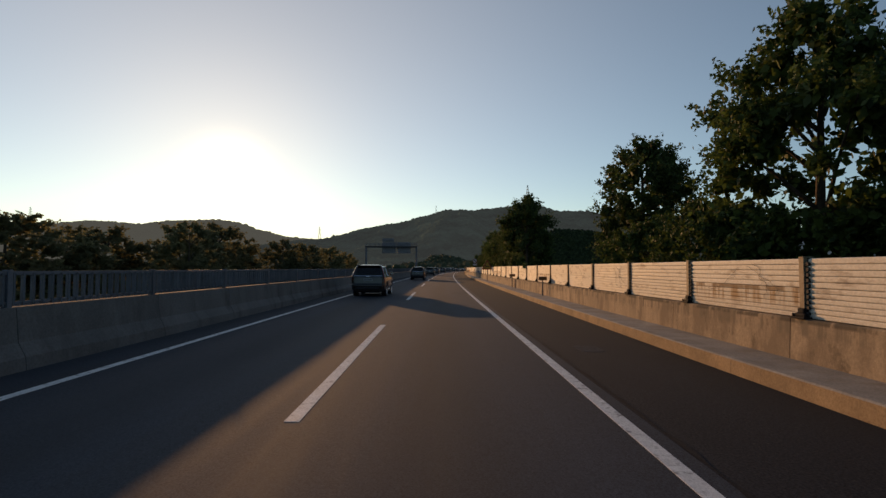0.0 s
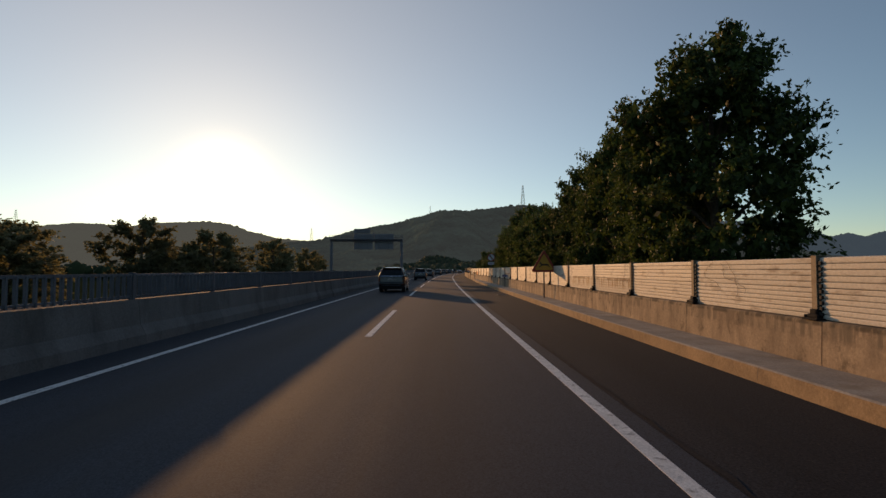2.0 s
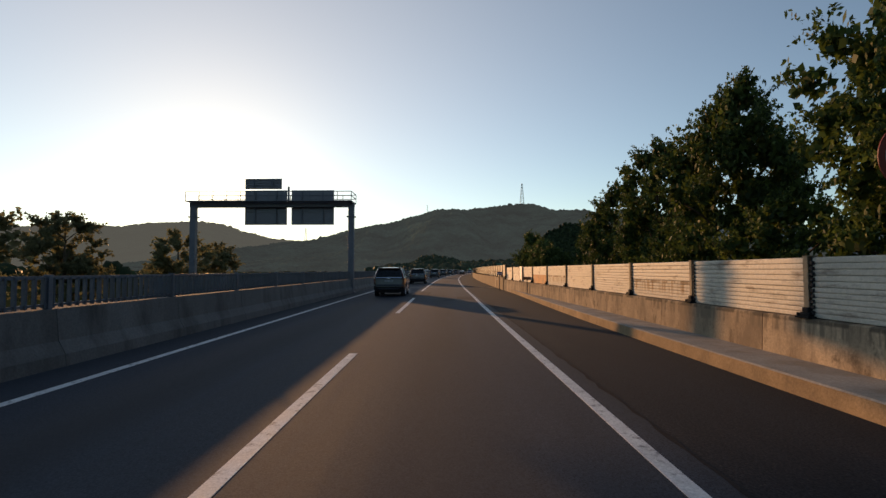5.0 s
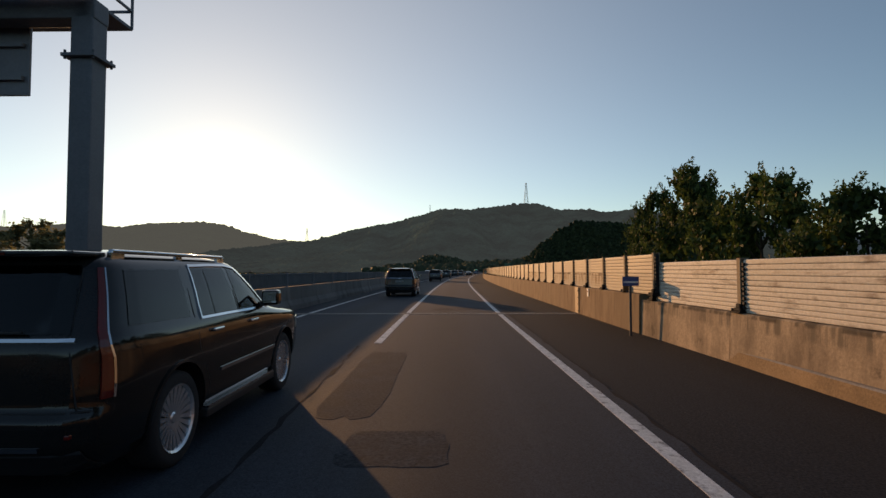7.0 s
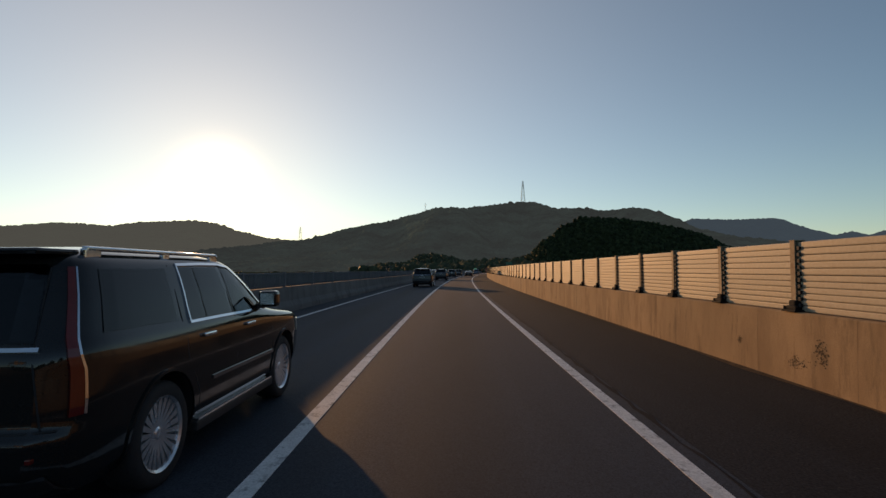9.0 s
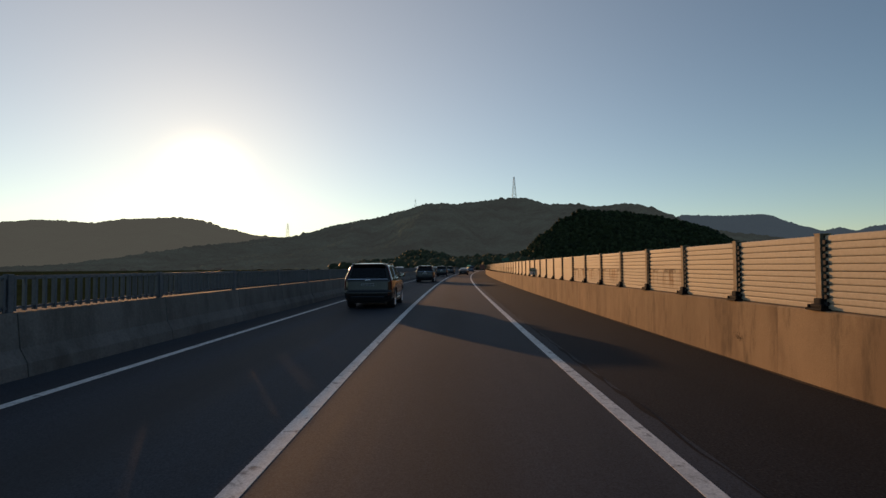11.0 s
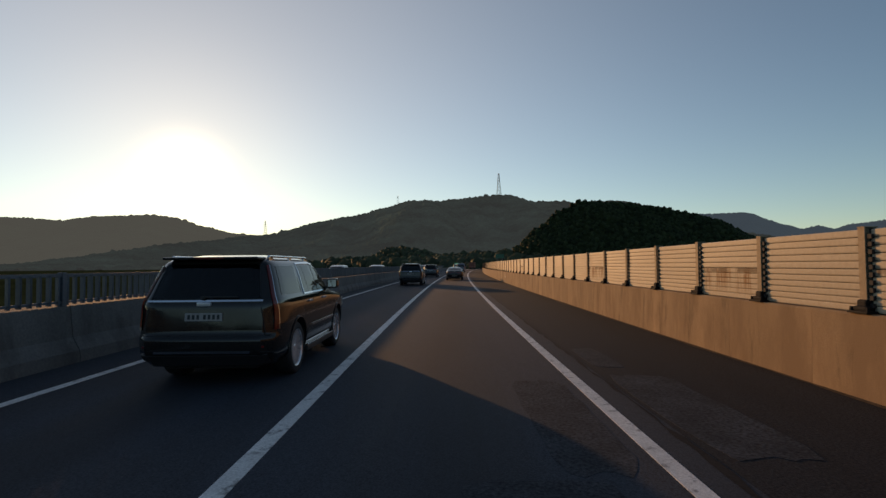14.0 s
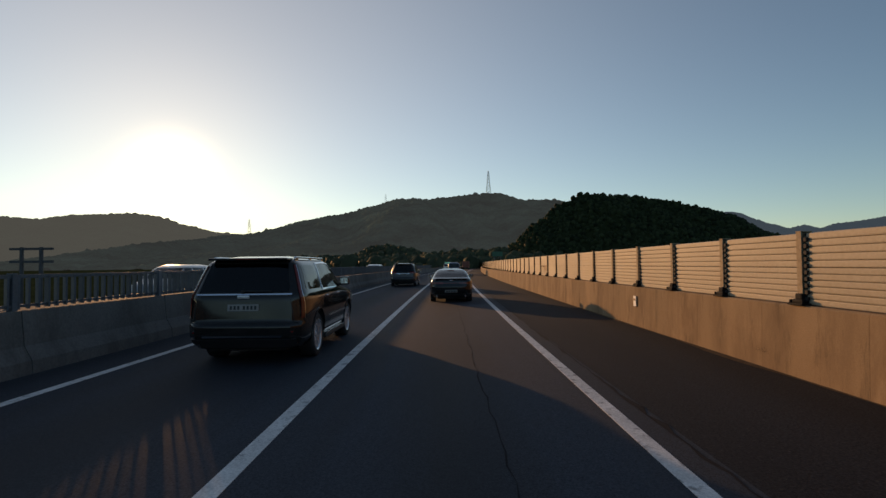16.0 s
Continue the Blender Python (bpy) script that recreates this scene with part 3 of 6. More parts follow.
def bar_piece(name, u0, u1, z0, z1, length, material, top_lean=0.0, gap=0.012, face_material=None):
    """One precast length, its long edges eased, that butts on the next with an open joint."""
    c = 0.02
    prof = [(u0, z0), (u0 + top_lean, z1 - c), (u0 + top_lean + c, z1), (u1 - c, z1), (u1, z1 - c), (u1, z0)]
    h = length / 2 - gap / 2
    verts = [(u, y, z) for y in (-h, h) for u, z in prof]
    k = len(prof)
    faces = [(i, (i + 1) % k, (i + 1) % k + k, i + k) for i in range(k)] + [tuple(range(k - 1, -1, -1)), tuple(range(k, 2 * k))]
    me = mesh(name, verts, faces, material)
    if face_material:
        me.materials.append(face_material)
        me.polygons[0].material_index = 1
    return me


KERB_BIT = bar_piece("kerb_stone", 4.5, 5.5, -0.02, 0.23, 4.0, KERB, 0.02, 0.012, KERB_FACE)
OLD_BIT = bar_piece("parapet_block", 5.42, 5.75, -0.02, 0.86, 4.0, CONCRETE_OLD, 0.03, 0.024)
NEW_BIT = bar_piece("parapet_block", 4.78, 5.13, -0.02, 0.99, 2.0, CONCRETE, 0.02, 0.009)


def drift(s):
    t = min(1.0, max(0.0, (s - 90.0) / 32.0))
    return -0.6 * t * t * (3 - 2 * t)


def lay(me, s_from, s_to, length, parent, shift=None):
    s = s_from + length / 2
    while s < s_to:
        ob = child(me.name, me, parent)
        ob.matrix_basis = stand(s, 0.0)
        if shift:
            # turned about the piece's own middle so that its ends meet its neighbours
            a_, b_ = shift(s - length / 2), shift(s + length / 2)
            mid = sum(v.co.x for v in me.vertices) / len(me.vertices)
            ob.matrix_basis = stand(s, mid + (a_ + b_) / 2, 0.0, -math.degrees((b_ - a_) / length)) @ Matrix.Translation((-mid, 0, 0))
        s += length


def tuck(s):
    t = min(1.0, max(0.0, (s - 94.0) / 24.0))
    return 0.38 * t * t * (3 - 2 * t)


lay(KERB_BIT, -24, 119, 4.0, ledge, tuck)
old_wall = structure("wall_parapet_old", slab("wall_parapet_old", 5.5, 5.72, S0, 92, -0.5, 0.8, CONCRETE_OLD), "stained old concrete parapet beside the shoulder")
lay(OLD_BIT, -24, 120, 4.0, old_wall, drift)
new_wall = structure("wall_parapet_bridge", slab("wall_parapet_bridge", 4.82, 5.1, 120.0, 560, -0.6, 0.93, CONCRETE), "sunlit streaked concrete bridge parapet")
lay(NEW_BIT, 120.0, 420, 2.0, new_wall)


def ribbed(name, length, height, ribs, material):
    """A louvred barrier sheet: each rib swells out and tucks under with a shadow gap."""
    prof = []
    p = height / ribs
    for r in range(ribs):
        z = r * p
        prof += [(0.0, z), (-0.026, z + 0.003), (-0.029, z + p * 0.2), (-0.029, z + p * 0.75), (-0.026, z + p * 0.91), (0.0, z + p * 0.93)]
    prof += [(0.012, height), (0.05, height), (0.05, 0.0)]
    h = length / 2
    k = len(prof)
    verts = [(x, y, z) for y in (-h, h) for x, z in prof]
    faces = [(i, (i + 1) % k, (i + 1) % k + k, i + k) for i in range(k)] + [tuple(range(k - 1, -1, -1)), tuple(range(k, 2 * k))]
    return mesh(name, verts, faces, material)


def h_post(name, height):
    bm = blocks((-0.075, -0.06, -0.05, 0.05, 0, height), (-0.06, 0.06, -0.006, 0.006, 0, height), (0.06, 0.075, -0.05, 0.05, 0, height),
                (-0.08, 0.08, -0.055, 0.055, height, height + 0.012))
    me = bpy.data.meshes.new(name); bm.to_mesh(me); bm.free(); me.materials.append(POST)
    return me


def shoe_mesh():
    bm = bmesh.new()
    block(bm, -0.16, 0.11, -0.15, 0.15, 0, 0.03, 0.008)
    block(bm, -0.13, 0.1, -0.105, 0.105, 0.025, 0.085, 0.025)
    block(bm, -0.105, 0.1, -0.07, 0.07, 0.07, 0.16, 0.025)
    for y in (-0.12, 0.12):
        rod(bm, (-0.125, y, 0.025), (-0.125, y, 0.075), 0.022, 0.018, 6)
    me = bpy.data.meshes.new("post_shoe"); bm.to_mesh(me); bm.free(); me.materials.append(SHOE)
    return me


def clip_mesh(ribs, height):
    """The black rubber seal between sheet ends and post, toothed like the ribs."""
    p = height / ribs
    bm = bmesh.new()
    for r in range(ribs):
        block(bm, -0.062, 0.0, -0.125, -0.062, r * p - 0.022, r * p + 0.03)
    block(bm, -0.03, 0.03, -0.085, -0.062, 0, height)
    me = bpy.data.meshes.new("post_seal"); bm.to_mesh(me); bm.free(); me.materials.append(RUBBER)
    return me


SHOE_ME = shoe_mesh()


def barrier(name, label, s_from, bays, spacing, u, z, heights, mats, rusty, orange=(), shift=lambda s: 0.0):
    b = root(name, Matrix.Identity(4), label, "noise barrier")
    total = sum(heights)
    post_me, seal_me = h_post("post", total + 0.02), clip_mesh(11, total)
    low = [ribbed("lower_sheet", spacing - 0.15, heights[0] - 0.006, 6, m) for m in mats]
    top = ribbed("upper_sheet", spacing - 0.15, heights[1], 5, mats[0])
    rnd = random.Random(name)
    for i in range(bays + 1):
        s = s_from + i * spacing
        lean = rnd.uniform(-0.25, 0.25)
        v = u + shift(s)
        child("post", post_me, b, m=stand(s, v, z) @ Matrix.Rotation(radians(lean), 4, "X"))
        child("post_shoe", SHOE_ME, b, m=stand(s, v, z))
        child("post_seal", seal_me, b, m=stand(s, v, z))
        if i < bays:
            sc = s + spacing / 2
            w = u + shift(sc)
            slope = -math.degrees((shift(s + spacing) - shift(s)) / spacing)
            k = 2 if i in orange else (1 if i in rusty else 0)
            child("lower_sheet", low[k], b, m=stand(sc, w, z + 0.01, slope + rnd.uniform(-0.15, 0.15)))
            child("upper_sheet", top, b, m=stand(sc, w + rnd.uniform(-0.004, 0.004), z + heights[0] + 0.006, slope + rnd.uniform(-0.15, 0.15)))
    return b


barrier("noise_barrier", "rust-stained cream louvred noise barrier on the old concrete parapet", -17.4, 38, 3.6, 5.57, 0.86,
        (0.46, 0.44), (PANEL_OLD, PANEL_RUST, PANEL_ORANGE), (2, 5, 7, 12, 18, 19, 25, 30, 33), (34,), drift)
barrier("noise_barrier", "cream louvred noise barrier with black shoes on the bridge parapet", 119.2, 113, 2.0, 4.92, 0.99,
        (0.51, 0.465), (PANEL, PANEL_DRIP, PANEL_DRIP), (2, 3, 4, 5, 7, 8, 9, 28, 30, 31, 32, 44, 45, 46, 47, 48, 50, 54, 63, 75), ())

blank = root("infill_sheet", stand(112.1, 5.57 + drift(112.1), 0.86), "plain white infill sheet set into the old noise barrier", "infill sheet")
part("sheet", blocks((-0.09, -0.045, -0.5, 0.5, 0.02, 0.95), bevel=0.006), SIGN_WHITE, blank)
for y in (-0.53, 0.53):
    part("sheet_frame", blocks((-0.1, -0.04, y - 0.03, y + 0.03, 0.0, 0.97)), POST, blank)

# steel plate over the parapet's joint
plate = root("joint_cover_plate", stand(213.8, 4.78), "sand-coloured steel cover plate over the bridge parapet's joint", "cover plate")
part("plate_sheet", blocks((-0.025, -0.004, -0.22, 0.22, 0.02, 0.98), bevel=0.006), COVER, plate)
for z in (0.15, 0.5, 0.85):
    for y in (-0.17, 0.17):
        bm = bmesh.new(); rod(bm, (-0.02, y, z), (-0.04, y, z), 0.018, 0.015, 6); part("bolt", bm, STEEL, plate)

plate = root("joint_cover_plate", stand(126.25, 4.78), "sand-coloured steel cover plate over the bridge parapet's joint", "cover plate")
part("plate_sheet", blocks((-0.025, -0.004, -0.26, 0.26, 0.02, 0.97), bevel=0.006), COVER, plate)
for z in (0.12, 0.36, 0.6, 0.84):
    bm = bmesh.new(); rod(bm, (-0.02, -0.22, z), (-0.045, -0.22, z), 0.02, 0.016, 6); part("bolt", bm, STEEL_DARK, plate)

# ---- median: concrete barrier with a slatted steel glare screen ----
median = structure("wall_median", sweep("wall_median", [(-6.9, -0.3), (-6.86, 0.2), (-6.75, 0.4), (-6.7, 0.88), (-6.5, 0.88), (-6.45, 0.4), (-6.34, 0.2), (-6.3, -0.3)],
                                        S0, S1, 4.0, CONCRETE_MED), "grey stained concrete median barrier")
MED_BIT = mesh("median_block", [(u, y, z) for y in (-1.995, 1.995) for u, z in
                                ((-0.34, -0.02), (-0.32, 0.2), (-0.2, 0.42), (-0.15, 0.95), (0.15, 0.95), (0.2, 0.42), (0.32, 0.2), (0.34, -0.02))],
               [(i, (i + 1) % 8, (i + 1) % 8 + 8, i + 8) for i in range(8)] + [tuple(range(7, -1, -1)), tuple(range(8, 16))], CONCRETE_MED)
for i in range(95):
    child("median_block", MED_BIT, median, m=stand(-22 + 4 * i, -6.6))
fence = root("glare_screen", Matrix.Identity(4), "grey steel glare screen of upright slats on the median barrier", "fence")


def screen_run(s0, s1, parent):
    """One bay of the screen: two rails and a post; its slats are parts of their own."""
    n = 4
    for z0, z1 in ((1.45, 1.51), (1.0, 1.04)):
        child("rail", slab("rail", -6.63, -6.57, s0, s1, z0, z1, SCREEN, (s1 - s0) / n), parent)


bm = blocks((-0.014, 0.014, -0.06, 0.06, 0.97, 1.48))
SLAT_ME = bpy.data.meshes.new("slat"); bm.to_mesh(SLAT_ME); bm.free(); SLAT_ME.materials.append(SCREEN)
bm = blocks((-0.05, 0.05, -0.05, 0.05, 0.94, 1.53), bevel=0.008)
MPOST_ME = bpy.data.meshes.new("screen_post"); bm.to_mesh(MPOST_ME); bm.free(); MPOST_ME.materials.append(SCREEN)
for i in range(48):
    screen_run(-20 + 8 * i, -12.02 + 8 * i, fence)
    for k in (0, 4):
        child("screen_post", MPOST_ME, fence, m=stand(-20 + 8 * i + k, -6.6))
rnd = random.Random(5)
slat_s = [s for s in np.arange(-19.7, 360, 0.2)]
near_slats = [s for s in slat_s if 5 < s < 34 or 222 < s < 251]
for s in near_slats:
    child("slat", SLAT_ME, fence, m=stand(s, -6.6, 0, 62 + rnd.uniform(-6, 6)))
rest = [s for s in slat_s if not (5 < s < 34 or 222 < s < 251)]
verts, faces = [], []
base = np.array([v.co[:] for v in SLAT_ME.vertices])
pf = [tuple(p.vertices) for p in SLAT_ME.polygons]
for s in rest:
    m = np.array(stand(s, -6.6, 0, 62 + rnd.uniform(-6, 6)))
    o = len(verts)
    verts += [tuple(v) for v in base @ m[:3, :3].T + m[:3, 3]]
    faces += [tuple(o + q for q in f) for f in pf]
tagged(child("slats", mesh("slats", verts, faces, SCREEN), fence, "rows of grey upright slats"), kind="stuff")

# ---- sign gantry over the opposite carriageway, seen from behind ----
gantry = root("sign_gantry", stand(116.1, 0), "grey steel gantry over the opposite carriageway, backs of its sign boards", "sign gantry")


def gantry_column(u):
    bm = blocks((u - 0.2, u + 0.2, -0.2, 0.2, -0.02, 6.42), (u - 0.3, u + 0.3, -0.3, 0.3, -0.02, 0.09), bevel=0.03)
    c = part("column", bm, STEEL, gantry)
    part("flange", blocks((u - 0.3, u + 0.3, -0.3, 0.3, 5.38, 5.44), bevel=0.01), STEEL, c)
    for du, dy in ((-0.25, -0.25), (0.25, -0.25), (-0.25, 0.25), (0.25, 0.25)):
        bm = bmesh.new(); rod(bm, (u + du, dy, 5.34), (u + du, dy, 5.5), 0.022, 0.022, 6); part("bolt", bm, STEEL_DARK, c)
    return c


gantry_column(-6.46)
gantry_column(-17.75)
part("beam", blocks((-17.97, -6.24, -0.2, 0.2, 6.1, 6.46), bevel=0.03), STEEL, gantry)
part("walkway", blocks((-17.9, -6.3, 0.3, 1.0, 6.42, 6.48)), STEEL, gantry)
for y in (-0.98, 0.98):
    for z in (6.78, 7.08):
        part("handrail", blocks((-17.9, -6.28, y - 0.02, y + 0.02, z, z + 0.045)), STEEL, gantry)
    for k in range(13):
        part("handrail_post", blocks((-17.9 + k * 0.965, -17.86 + k * 0.965, y - 0.02, y + 0.02, 6.44, 7.1)), STEEL, gantry)
part("walkway", blocks((-17.9, -6.3, -1.0, -0.3, 6.42, 6.48)), STEEL, gantry)
for z in (6.78, 7.08):
    part("end_rail", blocks((-6.32, -6.28, -0.98, 0.98, z, z + 0.045)), STEEL, gantry)
for u in (-10.98,):
    part("mast_post", blocks((u - 0.06, u + 0.06, 0.0, 0.12, 6.4, 7.6)), STEEL, gantry)


def board(u0, u1, z0, z1):
    b = part("sign_board", blocks((u0, u1, 0.28, 0.34, z0, z1), bevel=0.02), SIGN_BACK, gantry, "unpainted back of a sign board")
    for k in range(4):
        z = z0 + (z1 - z0) * (k + 0.5) / 4
        part("stiffener", blocks((u0 + 0.08, u1 - 0.08, 0.2, 0.28, z - 0.04, z + 0.04)), SIGN_BACK, b)
    for u in (u0 + (u1 - u0) * 0.25, u0 + (u1 - u0) * 0.75):
        part("hanger", blocks((u - 0.05, u + 0.05, 0.12, 0.2, z0 + 0.1, z1 - 0.1)), STEEL, b)


board(-14.2, -11.16, 4.87, 7.38)
board(-14.2, -11.55, 7.46, 8.23)
board(-10.84, -7.77, 4.87, 7.38)


# ---- small signs and posts on the right ----
def pole(bm, height, r=0.03):
    return rod(bm, (0, 0, -0.02), (0, 0, height), r, r, 10)


def marker_post(s, u, z, height, plate_mat=None, size=(0.42, 0.16), label=""):
    t = root("marker_post", stand(s, u, z), label or "bare thin dark steel post on the kerb ledge", "marker post", "marker posts")
    part("post", pole(bmesh.new(), height), STEEL_DARK, t)
    if plate_mat:
        w, h = size
        p = part("plate", blocks((-w / 2, w / 2, -0.045, -0.032, height - h, height + 0.02), bevel=0.004), plate_mat, t)
        if plate_mat is SIGN_BLUE:
            part("edge_strip", blocks((-w / 2 + 0.02, w / 2 - 0.02, -0.05, -0.0455, height - h * 0.65, height - h * 0.45)), SIGN_WHITE, p)


BROWN = "small brown plate on a thin steel post on the kerb ledge"
marker_post(26.1, 5.2, 0.22, 0.95, SIGN_BROWN, label=BROWN)
marker_post(37.4, 5.2, 0.22, 0.95, SIGN_BROWN, label=BROWN)
marker_post(35.8, 5.2, 0.22, 0.62)
marker_post(73.55, 5.2, 0.22, 0.95, SIGN_BLUE, (0.42, 0.16), "small grey-blue plate on a thin steel post on the kerb ledge")
marker_post(78.6, 5.2, 0.22, 0.6)
marker_post(109.2, 4.95, 0.22, 0.95, SIGN_BROWN, label=BROWN)
marker_post(119.65, 4.46, 0.0, 1.41, SIGN_BLUE, (0.4, 0.2), "small blue plate on a thin post at the bridge's start")


def plate_from(pts, y0, y1):
    bm = bmesh.new()
    a = [bm.verts.new((x, y0, z)) for x, z in pts]
    b = [bm.verts.new((x, y1, z)) for x, z in pts]
    n = len(pts)
    bm.faces.new(a); bm.faces.new(b[::-1])
    for i in range(n):
        bm.faces.new((a[i], b[i], b[(i + 1) % n], a[(i + 1) % n]))
    return bm


def rounded_triangle(r, c, n=6):
    out = []
    for k in range(3):
        a = math.pi / 2 + k * 2 * math.pi / 3
        for j in range(n):
            b = a + (j / (n - 1) - 0.5) * 2 * math.pi / 3
            out.append(((r - c) * math.cos(a) + c * math.cos(b), (r - c) * math.sin(a) + c * math.sin(b)))
    return out


warn = root("warning_sign", stand(57.55, 5.09, 0.22), "triangular warning sign, amber with a red border, on a thin post", "road sign")
part("post", pole(bmesh.new(), 2.1, 0.035), STEEL_DARK, warn)
tri = part("border", plate_from([(x, z + 1.62) for x, z in rounded_triangle(0.66, 0.08)], -0.055, -0.04), SIGN_RED, warn)
part("field", plate_from([(x, z + 1.62) for x, z in rounded_triangle(0.48, 0.05)], -0.06, -0.056), SIGN_YELLOW, tri)
part("symbol", plate_from([(x * 0.8, 1.6 + (z - 1.6) * 0.8) for x, z in (
    (-0.3, 1.68), (-0.23, 1.73), (-0.26, 1.8), (-0.19, 1.76), (-0.13, 1.67), (0.02, 1.65), (0.14, 1.67), (0.24, 1.63), (0.29, 1.66), (0.27, 1.59), (0.33, 1.5), (0.37, 1.41), (0.3, 1.48), (0.2, 1.55),
    (0.05, 1.56), (-0.1, 1.55), (-0.2, 1.5), (-0.3, 1.44), (-0.32, 1.47), (-0.22, 1.55), (-0.19, 1.62), (-0.24, 1.66))], -0.064, -0.061), SIGN_BLACK, tri)

ban = root("prohibition_sign", stand(84.9, 5.2, 0.22), "round white prohibition sign with a red rim on a dark post", "road sign")
part("post", pole(bmesh.new(), 3.0, 0.04), STEEL_DARK, ban)


def ring(r, zc, n=28):
    return [(r * math.cos(2 * math.pi * k / n), zc + r * math.sin(2 * math.pi * k / n)) for k in range(n)]


rim = part("rim", plate_from(ring(0.39, 2.6), -0.06, -0.045), SIGN_RED, ban)
part("disc", plate_from(ring(0.31, 2.6), -0.065, -0.061), SIGN_WHITE, rim)
part("arrow", plate_from([(0.02, 2.38), (0.1, 2.38), (0.1, 2.6), (-0.02, 2.74), (0.04, 2.8), (-0.18, 2.82), (-0.16, 2.6), (-0.1, 2.66), (0.02, 2.54)], -0.069, -0.066), SIGN_BLACK, rim)
part("slash", plate_from([(-0.25, 2.78), (-0.2, 2.83), (0.25, 2.42), (0.2, 2.37)], -0.073, -0.07), SIGN_RED, rim)
sub = part("subplate", blocks((-0.3, 0.3, -0.06, -0.045, 1.88, 2.12), bevel=0.004), SIGN_WHITE, ban)
for k in range(4):
    part("print_bar", blocks((-0.24 + k * 0.13, -0.15 + k * 0.13, -0.064, -0.0605, 1.94, 2.06)), SIGN_BLUE, sub)


def lettering(text, size, material, parent, m):
    cu = bpy.data.curves.new("lettering", "FONT")
    cu.body, cu.size, cu.align_x, cu.align_y, cu.extrude = text, size, "CENTER", "CENTER", 0.002
    tmp = new("lettering_tmp", cu)
    bpy.context.view_layer.update()
    me = bpy.data.meshes.new_from_object(tmp.evaluated_get(bpy.context.evaluated_depsgraph_get()))
    bpy.data.objects.remove(tmp)
    me.materials.clear()
    me.materials.append(material)
    return child("lettering", me, parent, m=m)


km = root("distance_marker", stand(195.02, 4.76, 0.99), "green and white distance marker reading 259 and .2", "distance marker")
part("bracket", blocks((-0.03, 0.03, -0.03, 0.03, -0.03, 0.2), (-0.12, 0.12, -0.04, 0.04, -0.004, 0.02)), STEEL_DARK, km)
face = part("upper_plate", blocks((-0.21, 0.21, -0.06, -0.045, 0.314, 0.505), bevel=0.004), SIGN_GREEN, km)
low = part("lower_plate", blocks((-0.21, 0.21, -0.06, -0.045, 0.12, 0.31), bevel=0.004), SIGN_WHITE, km)
UP = Matrix.Rotation(radians(90), 4, "X")
lettering("259", 0.175, SIGN_WHITE, face, Matrix.Translation((-0.012, -0.064, 0.41)) @ UP)
lettering(".2", 0.21, SIGN_BLACK, low, Matrix.Translation((-0.012, -0.064, 0.215)) @ UP)

notice = root("notice_plate", stand(257.2, 4.77, 0.5), "small pale plate screwed to the bridge parapet", "plate", "notice plates")
part("plate_sheet", blocks((-0.012, -0.002, -0.09, 0.09, 0, 0.26), bevel=0.003), SIGN_WHITE, notice)
part("print_bar", blocks((-0.016, -0.0125, -0.06, 0.06, 0.14, 0.19)), SIGN_BROWN, notice)
copy_thing(notice, stand(124.75, 4.785, 0.7))

tab = root("edge_marker", stand(121.0, 4.84, 0.99), "small brown plate standing on the bridge parapet", "marker plate")
part("foot", blocks((-0.02, 0.02, -0.02, 0.02, -0.004, 0.06)), STEEL_DARK, tab)
part("plate_sheet", blocks((-0.11, 0.11, -0.012, 0.0, 0.03, 0.2), bevel=0.003), SIGN_BROWN, tab)


